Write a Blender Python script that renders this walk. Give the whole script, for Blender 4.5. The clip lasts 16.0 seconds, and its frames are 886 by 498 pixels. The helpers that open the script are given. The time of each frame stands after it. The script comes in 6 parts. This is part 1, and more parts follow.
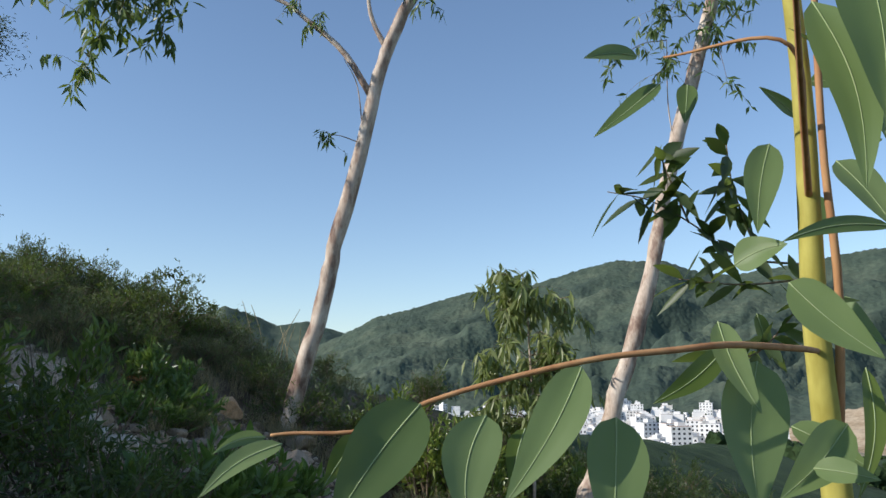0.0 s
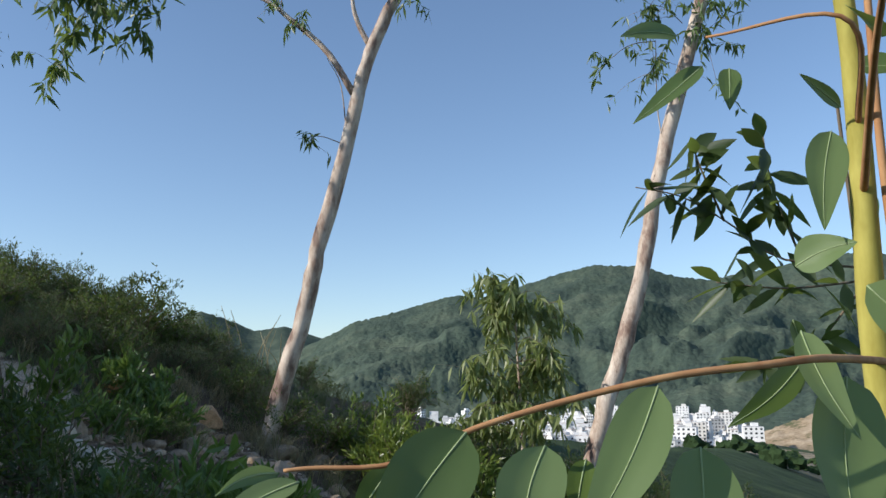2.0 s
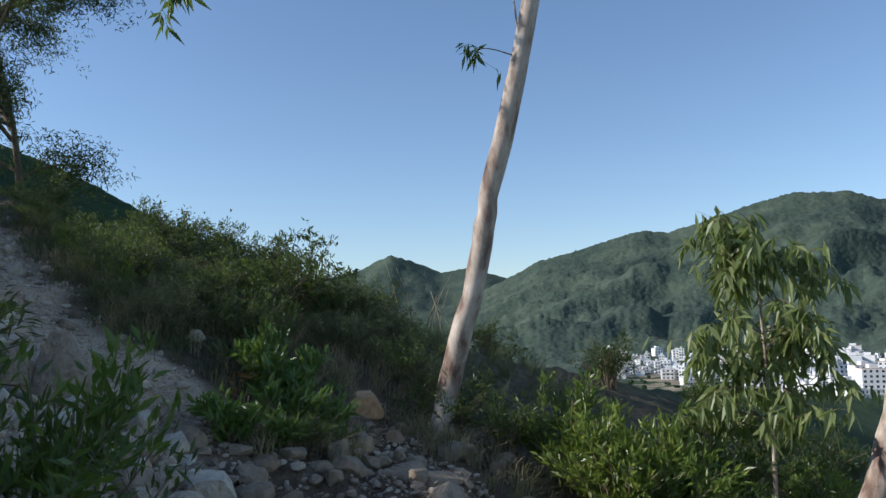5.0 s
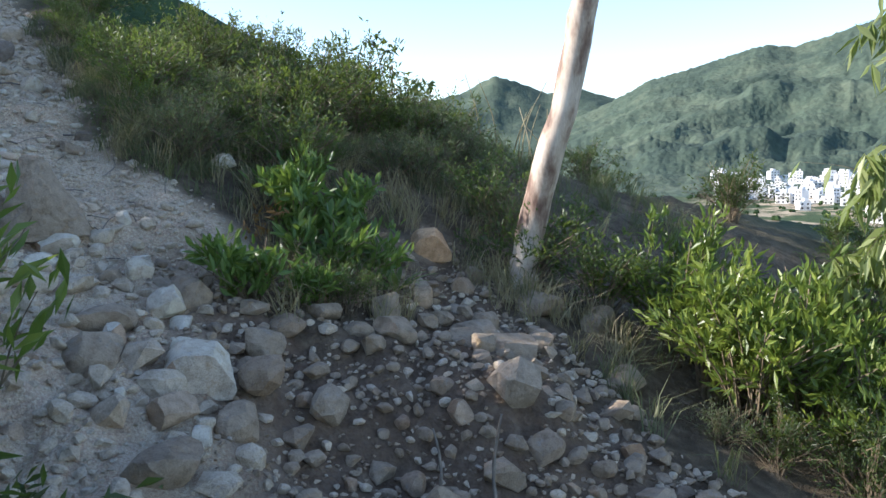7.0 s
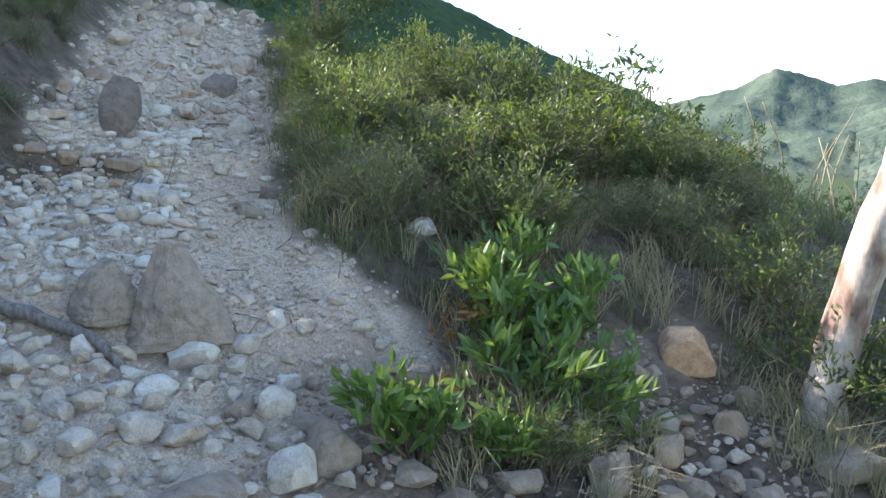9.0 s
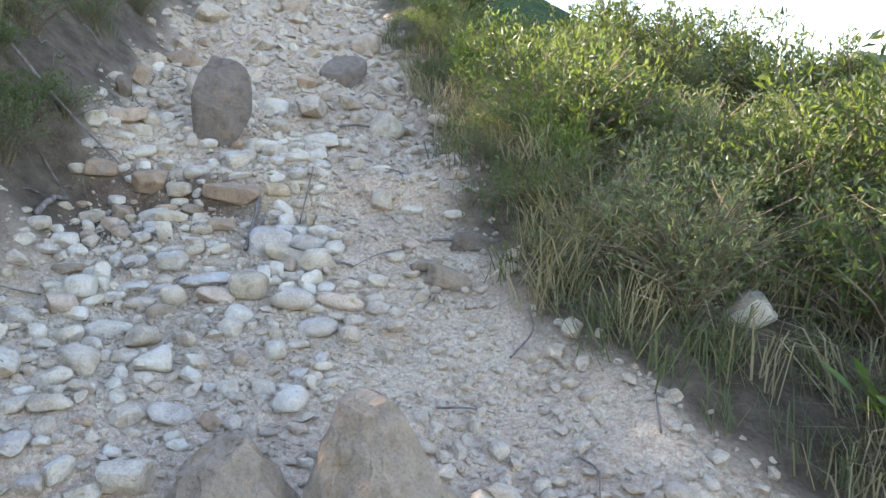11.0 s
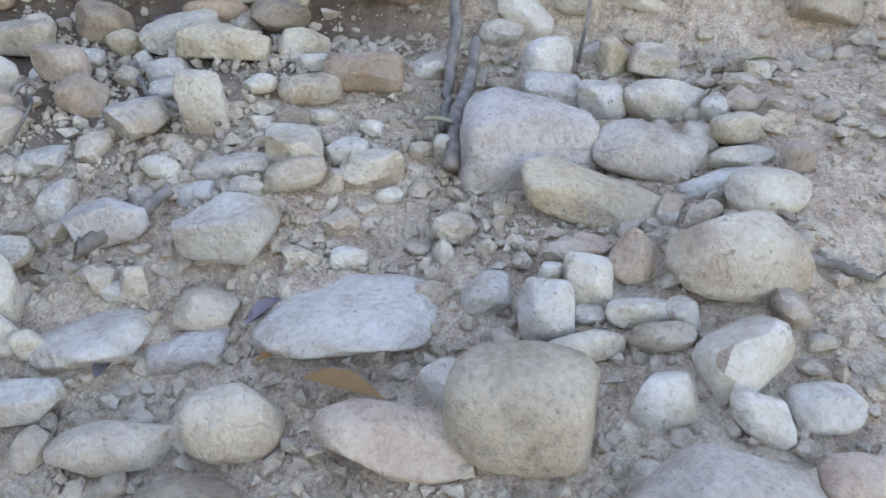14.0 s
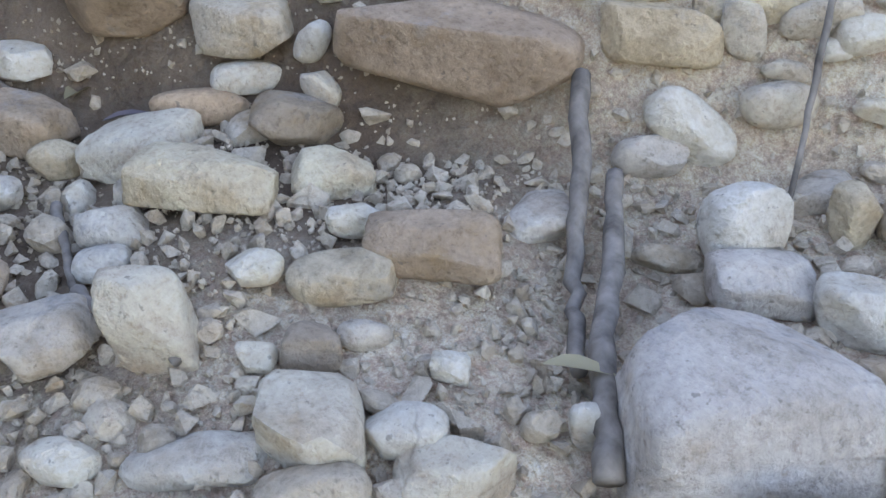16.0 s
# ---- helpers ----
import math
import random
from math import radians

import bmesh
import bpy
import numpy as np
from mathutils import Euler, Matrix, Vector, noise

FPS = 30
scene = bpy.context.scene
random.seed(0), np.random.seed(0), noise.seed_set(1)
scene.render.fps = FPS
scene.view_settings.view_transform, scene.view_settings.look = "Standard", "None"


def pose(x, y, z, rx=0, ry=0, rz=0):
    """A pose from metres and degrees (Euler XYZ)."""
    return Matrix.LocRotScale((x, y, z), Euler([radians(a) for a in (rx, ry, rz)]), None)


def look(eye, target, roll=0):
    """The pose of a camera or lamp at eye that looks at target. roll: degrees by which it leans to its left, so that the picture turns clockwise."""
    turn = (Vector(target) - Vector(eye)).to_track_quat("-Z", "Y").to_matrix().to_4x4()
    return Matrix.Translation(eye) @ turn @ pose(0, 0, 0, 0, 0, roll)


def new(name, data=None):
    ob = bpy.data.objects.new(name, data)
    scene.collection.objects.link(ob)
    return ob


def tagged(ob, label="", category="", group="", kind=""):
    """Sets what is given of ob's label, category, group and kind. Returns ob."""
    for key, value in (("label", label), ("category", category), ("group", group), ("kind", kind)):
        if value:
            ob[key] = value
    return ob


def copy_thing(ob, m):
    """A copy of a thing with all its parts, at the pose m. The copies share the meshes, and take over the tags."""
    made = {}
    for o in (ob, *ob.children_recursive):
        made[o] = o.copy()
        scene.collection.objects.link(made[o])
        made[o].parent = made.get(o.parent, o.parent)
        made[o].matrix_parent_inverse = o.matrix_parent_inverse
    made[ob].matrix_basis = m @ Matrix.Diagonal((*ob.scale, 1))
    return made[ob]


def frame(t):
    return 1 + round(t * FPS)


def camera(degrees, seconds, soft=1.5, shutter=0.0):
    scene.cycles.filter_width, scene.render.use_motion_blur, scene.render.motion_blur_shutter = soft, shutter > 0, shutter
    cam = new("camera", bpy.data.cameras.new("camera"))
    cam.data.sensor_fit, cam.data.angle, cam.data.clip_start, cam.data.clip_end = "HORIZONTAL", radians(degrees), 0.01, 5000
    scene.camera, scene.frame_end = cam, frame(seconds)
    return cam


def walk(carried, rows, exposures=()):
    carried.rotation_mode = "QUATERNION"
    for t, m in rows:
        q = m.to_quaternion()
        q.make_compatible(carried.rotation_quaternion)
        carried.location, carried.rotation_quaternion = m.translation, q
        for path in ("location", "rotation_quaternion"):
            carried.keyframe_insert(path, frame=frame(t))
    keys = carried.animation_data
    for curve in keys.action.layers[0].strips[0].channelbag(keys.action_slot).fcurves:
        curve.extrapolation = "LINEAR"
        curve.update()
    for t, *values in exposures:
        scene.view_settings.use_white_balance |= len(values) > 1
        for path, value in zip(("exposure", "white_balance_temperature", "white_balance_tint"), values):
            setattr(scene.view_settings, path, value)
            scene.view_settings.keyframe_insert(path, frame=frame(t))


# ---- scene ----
cam = camera(57.8, 16.0)
METRES, EYE, TILT, LEAN, TURN = 14.0, 1.6, 10.0, 0.0, 0.0
ROWS = [
    (0.0, 0.0, 0.0, 0.0, -0.0, 0.0, 0.0),
    (0.5, -0.0003, -0.0004, 0.0, -0.34, 0.12, 0.03),
    (1.0, -0.0001, -0.0003, -0.0005, -0.73, 0.27, 0.07),
    (1.5, -0.0011, 0.0027, -0.0023, -1.61, 0.32, 0.06),
    (2.0, -0.0088, 0.02, -0.001, -1.57, 0.34, 0.03),
    (2.5, -0.0108, 0.038, 0.0167, 1.11, 0.27, 1.0),
    (3.0, -0.0150, 0.0729, 0.0203, 8.12, 0.42, 2.31),
    (5.5, -0.0309, 0.2369, -0.0021, 11.54, -7.62, 2.99),
    (6.0, -0.0362, 0.2599, -0.0078, 11.58, -15.75, 3.07),
    (6.5, -0.0352, 0.3001, -0.0269, 12.57, -16.23, 3.3),
    (7.0, -0.0387, 0.3519, -0.0211, 18.59, -15.83, 4.15),
    (7.5, -0.0528, 0.3911, -0.0172, 24.61, -15.46, 5.08),
    (8.0, -0.0607, 0.4223, -0.0129, 28.98, -14.82, 5.74),
    (8.5, -0.072, 0.4671, -0.0111, 34.6, -14.7, 6.62),
    (9.0, -0.0829, 0.4888, -0.0072, 37.01, -14.2, 6.78),
    (9.5, -0.1182, 0.5139, 0.0023, 39.49, -14.39, 6.97),
    (10.0, -0.1649, 0.5349, -0.0055, 40.03, -14.49, 7.15),
    (12.5, -0.3874, 0.6552, -0.0106, 46.92, -17.51, 8.79),
    (13.0, -0.4094, 0.6687, -0.0206, 47.27, -25.11, 8.96),
    (13.5, -0.4287, 0.6802, -0.0261, 47.74, -30.82, 9.15),
    (14.0, -0.446, 0.6888, -0.0311, 48.06, -31.0, 9.23),
    (14.5, -0.4558, 0.6933, -0.0238, 48.44, -31.11, 9.26),
    (15.0, -0.4664, 0.6978, -0.0264, 48.89, -30.8, 9.42),
    (15.5, -0.4762, 0.7099, -0.0292, 49.7, -30.82, 9.78),
    (16.0, -0.4875, 0.7159, -0.0325, 50.27, -30.97, 9.68),
]
walk(cam, [(t, pose(0, 0, EYE, TILT, LEAN, TURN) @ pose(METRES * x, METRES * y, METRES * z, 90 + pitch, roll, yaw)) for t, x, y, z, yaw, pitch, roll in ROWS],
     exposures=[(0, 0.1, 6200, 11), (2.0, 0.1, 6150, 11), (3.0, 0.05, 5950, 11), (5.3, -0.05, 5900, 11), (5.7, 0.0, 5950, 11), (6.0, 0.3, 6150, 12), (6.5, 0.9, 6300, 13), (7.0, 1.15, 6120, 13), (8.0, 1.38, 6120, 14), (9.5, 2.1, 6500, 16), (10.0, 2.22, 6700, 17), (12.5, 2.57, 7750, 24), (16.0, 2.58, 7700, 24)])

# ---- sky and sun ----
SUN_HEADING, SUN_UP = 107.0, 27.5      # degrees to the left of +Y, and above the horizon
world = bpy.data.worlds.new("sky")
scene.world = world
world.use_nodes = True
wn = world.node_tree
sky = wn.nodes.new("ShaderNodeTexSky")
sky.sky_type, sky.sun_disc = "NISHITA", False
sky.sun_elevation, sky.sun_rotation = radians(SUN_UP), radians(-SUN_HEADING)
sky.air_density, sky.dust_density, sky.ozone_density = 1.0, 0.3, 1.8
wn.links.new(sky.outputs[0], wn.nodes["Background"].inputs[0])
wn.nodes["Background"].inputs[1].default_value = 0.15
sun_data = bpy.data.lights.new("sun", "SUN")
sun_data.energy, sun_data.angle, sun_data.color = 4.6, radians(0.6), (1.0, 0.93, 0.82)
sun = new("sun", sun_data)
to_sun = Vector((-math.sin(radians(SUN_HEADING)) * math.cos(radians(SUN_UP)), math.cos(radians(SUN_HEADING)) * math.cos(radians(SUN_UP)), math.sin(radians(SUN_UP))))
sun.matrix_world = look(to_sun * 60, (0, 0, 0))


# ---- materials ----
class Nodes:
    """A short way to write a node material."""

    def __init__(self, name):
        self.mat = bpy.data.materials.new(name)
        self.mat.use_nodes = True
        self.tree = self.mat.node_tree
        self.bsdf = self.tree.nodes["Principled BSDF"]
        self.out = self.tree.nodes["Material Output"]

    def add(self, kind, inputs=None, **props):
        n = self.tree.nodes.new(kind)
        for k, v in props.items():
            setattr(n, k, v)
        for k, v in (inputs or {}).items():
            self.put(n.inputs[k], v)
        return n

    def put(self, socket, v):
        if isinstance(v, bpy.types.NodeSocket):
            self.tree.links.new(v, socket)
        else:
            socket.default_value = v

    def coords(self, scale=(1, 1, 1), which="Object"):
        c = self.add("ShaderNodeTexCoord")
        return self.add("ShaderNodeMapping", {0: c.outputs[which], 3: scale}).outputs[0]

    def noise(self, vec, scale, detail=4.0, rough=0.55):
        return self.add("ShaderNodeTexNoise", {"Vector": vec, "Scale": scale, "Detail": detail, "Roughness": rough}).outputs[0]

    def ramp(self, fac, stops):
        n = self.add("ShaderNodeValToRGB", {0: fac})
        e = n.color_ramp.elements
        while len(e) < len(stops):
            e.new(0.5)
        for el, (p, c) in zip(e, stops):
            el.position, el.color = p, (*c, 1.0)
        return n.outputs[0]

    def mix(self, fac, a, b, blend="MIX"):
        n = self.add("ShaderNodeMix", data_type="RGBA", blend_type=blend)
        self.put(n.inputs[0], fac)
        self.put(n.inputs[6], a if isinstance(a, bpy.types.NodeSocket) else (*a, 1.0))
        self.put(n.inputs[7], b if isinstance(b, bpy.types.NodeSocket) else (*b, 1.0))
        return n.outputs[2]

    def bump(self, height, strength, distance):
        return self.add("ShaderNodeBump", {"Strength": strength, "Distance": distance, "Height": height}).outputs[0]

    def done(self, color, rough=0.8, normal=None, spec=None):
        self.put(self.bsdf.inputs["Base Color"], color if isinstance(color, bpy.types.NodeSocket) else (*color, 1.0))
        self.put(self.bsdf.inputs["Roughness"], rough)
        if normal is not None:
            self.put(self.bsdf.inputs["Normal"], normal)
        if spec is not None:
            self.put(self.bsdf.inputs["Specular IOR Level"], spec)
        return self.mat


def leaf_material(name, dark, mid, light, gloss=0.45, through_light=0.45, spread=0.5):
    """Leaves: each island its own shade between three greens; light comes through them."""
    n = Nodes(name)
    island = n.add("ShaderNodeNewGeometry").outputs["Random Per Island"]
    thing = n.add("ShaderNodeObjectInfo").outputs["Random"]
    fac = n.mix(0.3, island, thing)
    col = n.ramp(fac, [(0.0, dark), (spread, mid), (1.0, light)])
    grain = n.noise(n.coords(), 60.0, 2.0)
    col = n.mix(n.add("ShaderNodeMath", {0: grain, 1: 0.35}, operation="MULTIPLY").outputs[0], col, mid)
    n.done(col, gloss)
    trans = n.add("ShaderNodeBsdfTranslucent")
    warm = n.mix(0.5, col, (0.27, 0.36, 0.04))
    n.put(trans.inputs["Color"], warm)
    shader = n.add("ShaderNodeMixShader", {0: through_light, 1: n.bsdf.outputs[0], 2: trans.outputs[0]})
    n.put(n.out.inputs[0], shader.outputs[0])
    return n.mat


M = {}
M["leaf_mid"] = leaf_material("leaf_mid", (0.034, 0.055, 0.022), (0.066, 0.100, 0.036), (0.125, 0.165, 0.060))
M["leaf_fresh"] = leaf_material("leaf_fresh", (0.045, 0.085, 0.024), (0.125, 0.185, 0.038), (0.30, 0.34, 0.065), 0.36, 0.42)
M["leaf_grey"] = leaf_material("leaf_grey", (0.07, 0.088, 0.046), (0.125, 0.148, 0.078), (0.20, 0.215, 0.11), 0.6, 0.35)
M["leaf_gum"] = leaf_material("leaf_gum", (0.05, 0.09, 0.025), (0.10, 0.16, 0.05), (0.19, 0.26, 0.08), 0.42, 0.4)
M["leaf_big"] = leaf_material("leaf_big", (0.13, 0.19, 0.06), (0.20, 0.28, 0.105), (0.29, 0.36, 0.16), 0.42, 0.42)
M["leaf_dark"] = leaf_material("leaf_dark", (0.018, 0.035, 0.012), (0.03, 0.055, 0.018), (0.05, 0.08, 0.022), 0.5, 0.25)
# darkened leaf greens: the deep shade on the slope is put into the colour
M["leaf_shaded"] = leaf_material("leaf_shaded", (0.024, 0.041, 0.015), (0.045, 0.07, 0.024), (0.085, 0.12, 0.04), 0.45, 0.4)
M["leaf_pale"] = leaf_material("leaf_pale", (0.11, 0.15, 0.05), (0.205, 0.25, 0.085), (0.32, 0.34, 0.145), 0.42, 0.4)
M["leaf_broad"] = leaf_material("leaf_broad", (0.05, 0.10, 0.026), (0.105, 0.185, 0.045), (0.20, 0.29, 0.066), 0.36, 0.42)
M["leaf_purple"] = leaf_material("leaf_purple", (0.13, 0.105, 0.12), (0.17, 0.14, 0.155), (0.22, 0.18, 0.19), 0.6, 0.1)
M["leaf_dry"] = leaf_material("leaf_dry", (0.16, 0.07, 0.03), (0.30, 0.14, 0.05), (0.38, 0.24, 0.10), 0.7, 0.3)
M["grass"] = leaf_material("grass", (0.085, 0.105, 0.045), (0.135, 0.15, 0.07), (0.29, 0.255, 0.15), 0.65, 0.22, 0.6)
M["straw"] = leaf_material("straw", (0.22, 0.18, 0.10), (0.34, 0.28, 0.16), (0.46, 0.40, 0.26), 0.75, 0.2)


def twig_material(name, a, b):
    n = Nodes(name)
    v = n.coords((1, 1, 0.3))
    g = n.noise(v, 40.0)
    return n.done(n.ramp(g, [(0.3, a), (0.7, b)]), 0.85, n.bump(g, 0.5, 0.004))


M["twig"] = twig_material("twig", (0.09, 0.065, 0.04), (0.22, 0.17, 0.11))
M["deadwood"] = twig_material("deadwood", (0.09, 0.075, 0.06), (0.27, 0.235, 0.20))
M["green_stem"] = twig_material("green_stem", (0.28, 0.24, 0.035), (0.45, 0.40, 0.09))
M["rib"] = twig_material("leaf_rib", (0.27, 0.35, 0.16), (0.34, 0.40, 0.20))
M["red_twig"] = twig_material("red_twig", (0.34, 0.15, 0.06), (0.48, 0.27, 0.12))


def bark_material():
    """Smooth gum bark: pale tan and cream plates, rust patches, dark peeling edges."""
    n = Nodes("gum_bark")
    long = n.coords((1, 1, 0.42))
    plates = n.noise(long, 5.0, 5.0, 0.6)
    col = n.ramp(plates, [(0.34, (0.17, 0.105, 0.078)), (0.43, (0.31, 0.225, 0.175)), (0.50, (0.46, 0.375, 0.30)), (0.66, (0.63, 0.56, 0.475))])
    fine = n.noise(n.coords((1, 1, 0.25)), 45.0, 4.0, 0.65)
    col = n.mix(0.35, col, n.ramp(fine, [(0.3, (0.20, 0.155, 0.13)), (0.6, (0.60, 0.55, 0.50))]), "OVERLAY")
    edge = n.ramp(n.noise(n.coords((1, 1, 0.3)), 11.0, 6.0, 0.7), [(0.30, (1, 1, 1)), (0.35, (0, 0, 0))])
    col = n.mix(edge, col, (0.10, 0.06, 0.04))
    return n.done(col, 0.75, n.bump(plates, 0.6, 0.02))


M["bark"] = bark_material()


def stone_material(name="sandstone", tone=None, share=0.0):
    """Sandstone: cream and grey, some pink, rust or ochre, each stone its own tone."""
    n = Nodes(name)
    geo = n.add("ShaderNodeNewGeometry")
    o, island = geo.outputs["Position"], geo.outputs["Random Per Island"]
    thing = n.add("ShaderNodeObjectInfo").outputs["Random"]
    pick = n.add("ShaderNodeMath", {0: n.add("ShaderNodeMath", {0: island, 1: thing}, operation="ADD").outputs[0], 1: 1.0}, operation="MODULO").outputs[0]
    base = n.ramp(pick, [(0.0, (0.46, 0.395, 0.315)), (0.25, (0.59, 0.54, 0.465)), (0.5, (0.65, 0.595, 0.51)), (0.72, (0.52, 0.45, 0.365)), (0.88, (0.49, 0.45, 0.405)), (0.95, (0.43, 0.31, 0.215)), (1.0, (0.37, 0.33, 0.29))])
    if tone:
        base = n.mix(share, base, tone)
    big = n.noise(o, 13.0, 6.0, 0.62)
    col = n.mix(0.65, base, n.ramp(big, [(0.3, (0.30, 0.26, 0.20)), (0.48, (0.53, 0.505, 0.465)), (0.7, (0.73, 0.70, 0.65))]), "OVERLAY")
    rust = n.ramp(n.noise(o, 8.0, 5.0, 0.65), [(0.58, (0, 0, 0)), (0.72, (0.6, 0.6, 0.6))])
    col = n.mix(rust, col, (0.36, 0.235, 0.115))
    grey = n.ramp(n.noise(o, 10.0, 5.0, 0.7), [(0.60, (0, 0, 0)), (0.70, (0.5, 0.5, 0.5))])
    col = n.mix(grey, col, (0.30, 0.295, 0.29))
    fine = n.noise(o, 110.0, 6.0, 0.72)
    col = n.mix(0.55, col, n.ramp(fine, [(0.32, (0.26, 0.245, 0.22)), (0.46, (0.51, 0.50, 0.48)), (0.70, (0.72, 0.71, 0.69))]), "OVERLAY")
    warped = n.mix(0.03, o, n.add("ShaderNodeTexNoise", {"Vector": o, "Scale": 18.0}).outputs[1])
    crack = n.add("ShaderNodeTexVoronoi", {"Vector": warped, "Scale": 9.0}, feature="DISTANCE_TO_EDGE").outputs["Distance"]
    seam = n.ramp(crack, [(0.0, (1, 1, 1)), (0.022, (0, 0, 0))])
    seam = n.add("ShaderNodeMath", {0: seam, 1: n.ramp(n.noise(o, 7.0, 2.0), [(0.56, (0, 0, 0)), (0.68, (0.35, 0.35, 0.35))])}, operation="MULTIPLY").outputs[0]
    col = n.mix(seam, col, (0.13, 0.10, 0.08))
    spots = n.ramp(n.noise(o, 75.0, 3.0, 0.6), [(0.66, (0, 0, 0)), (0.72, (0.6, 0.6, 0.6))])
    col = n.mix(spots, col, (0.19, 0.16, 0.13))
    pits = n.add("ShaderNodeMath", {0: big, 1: n.add("ShaderNodeMath", {0: fine, 1: 0.22}, operation="MULTIPLY").outputs[0]}, operation="ADD").outputs[0]
    pits = n.add("ShaderNodeMath", {0: pits, 1: n.add("ShaderNodeMath", {0: seam, 1: -0.12}, operation="MULTIPLY").outputs[0]}, operation="ADD").outputs[0]
    return n.done(col, 0.9, n.bump(pits, 0.95, 0.033), 0.25)


M["stone"] = stone_material()
M["rust"] = stone_material("rusty_sandstone", (0.25, 0.15, 0.085), 0.62)
M["dark"] = stone_material("dark_stone", (0.16, 0.13, 0.108), 0.9)
M["grey"] = stone_material("grey_stone", (0.55, 0.52, 0.475), 0.8)
M["ochre"] = stone_material("ochre_stone", (0.41, 0.35, 0.25), 0.6)
M["field"] = stone_material("field_stone", (0.25, 0.195, 0.145), 0.8)
M["chip"] = stone_material("small_sandstone", (0.46, 0.395, 0.32), 0.75)
M["pink"] = stone_material("pink_stone", (0.50, 0.37, 0.29), 0.7)
M["gold"] = stone_material("honey_stone", (0.50, 0.42, 0.295), 0.65)
M["mauve"] = stone_material("grey_pink_stone", (0.49, 0.46, 0.435), 0.85)
M["orange"] = stone_material("orange_stone", (0.50, 0.31, 0.17), 0.85)


def soil_material():
    """Bare ground: pale dusty sandy soil with grit; litter and dark humus off the track."""
    n = Nodes("soil")
    o = n.coords()
    big = n.noise(o, 0.9, 5.0, 0.6)
    mid = n.noise(o, 6.0, 6.0, 0.65)
    fine = n.noise(o, 55.0, 6.0, 0.7)
    dust = n.ramp(mid, [(0.3, (0.45, 0.37, 0.285)), (0.5, (0.59, 0.50, 0.405)), (0.72, (0.69, 0.61, 0.52))])
    pink = n.ramp(big, [(0.42, (0.58, 0.46, 0.375)), (0.62, (0.65, 0.58, 0.485))])
    dust = n.mix(0.4, dust, pink)
    dust = n.mix(0.6, dust, n.ramp(fine, [(0.3, (0.22, 0.20, 0.17)), (0.5, (0.53, 0.51, 0.48)), (0.72, (0.8, 0.77, 0.72))]), "OVERLAY")
    tiny = n.noise(o, 190.0, 4.0, 0.7)
    dust = n.mix(0.55, dust, n.ramp(tiny, [(0.32, (0.26, 0.24, 0.21)), (0.5, (0.53, 0.52, 0.5)), (0.68, (0.78, 0.76, 0.73))]), "OVERLAY")
    grit = n.add("ShaderNodeTexVoronoi", {"Vector": o, "Scale": 38.0})
    dust = n.mix(0.25, dust, n.ramp(grit.outputs["Distance"], [(0.1, (0.68, 0.64, 0.57)), (0.6, (0.25, 0.21, 0.17))]), "OVERLAY")
    humus = n.ramp(mid, [(0.35, (0.085, 0.066, 0.045)), (0.65, (0.185, 0.145, 0.10))])
    mask = n.add("ShaderNodeAttribute", attribute_name="cover").outputs["Fac"]
    earth = n.add("ShaderNodeAttribute", attribute_name="earth").outputs["Fac"]
    dust = n.mix(earth, dust, n.ramp(mid, [(0.3, (0.075, 0.05, 0.034)), (0.55, (0.16, 0.112, 0.078)), (0.75, (0.25, 0.19, 0.14))]))
    col = n.mix(mask, dust, humus)
    woods = n.add("ShaderNodeAttribute", attribute_name="woods").outputs["Fac"]
    fields = n.add("ShaderNodeAttribute", attribute_name="fields").outputs["Fac"]
    crown = n.noise(o, 0.25, 6.0, 0.7)
    col = n.mix(woods, col, n.ramp(crown, [(0.35, (0.025, 0.045, 0.018)), (0.6, (0.06, 0.09, 0.035)), (0.75, (0.11, 0.125, 0.06))]))
    plots = n.ramp(n.noise(o, 0.035, 4.0, 0.6), [(0.46, (0, 0, 0)), (0.52, (1, 1, 1))])
    tan = n.ramp(n.noise(o, 0.12, 5.0, 0.65), [(0.35, (0.20, 0.16, 0.10)), (0.6, (0.40, 0.33, 0.23))])
    col = n.mix(n.add("ShaderNodeMath", {0: plots, 1: fields}, operation="MULTIPLY").outputs[0], col, tan)
    h = n.add("ShaderNodeMath", {0: mid, 1: n.add("ShaderNodeMath", {0: fine, 1: 0.3}, operation="MULTIPLY").outputs[0]}, operation="ADD").outputs[0]
    h2 = n.add("ShaderNodeMath", {0: h, 1: n.add("ShaderNodeMath", {0: grit.outputs["Distance"], 1: -0.3}, operation="MULTIPLY").outputs[0]}, operation="ADD").outputs[0]
    dustgrain = n.noise(o, 520.0, 3.0, 0.7)
    col = n.mix(0.4, col, n.ramp(dustgrain, [(0.34, (0.28, 0.26, 0.23)), (0.5, (0.51, 0.5, 0.49)), (0.66, (0.72, 0.71, 0.69))]), "OVERLAY")
    h3 = n.add("ShaderNodeMath", {0: h2, 1: n.add("ShaderNodeMath", {0: tiny, 1: 0.10}, operation="MULTIPLY").outputs[0]}, operation="ADD").outputs[0]
    return n.done(col, 0.95, n.bump(h3, 0.9, 0.055), 0.2)


M["soil"] = soil_material()


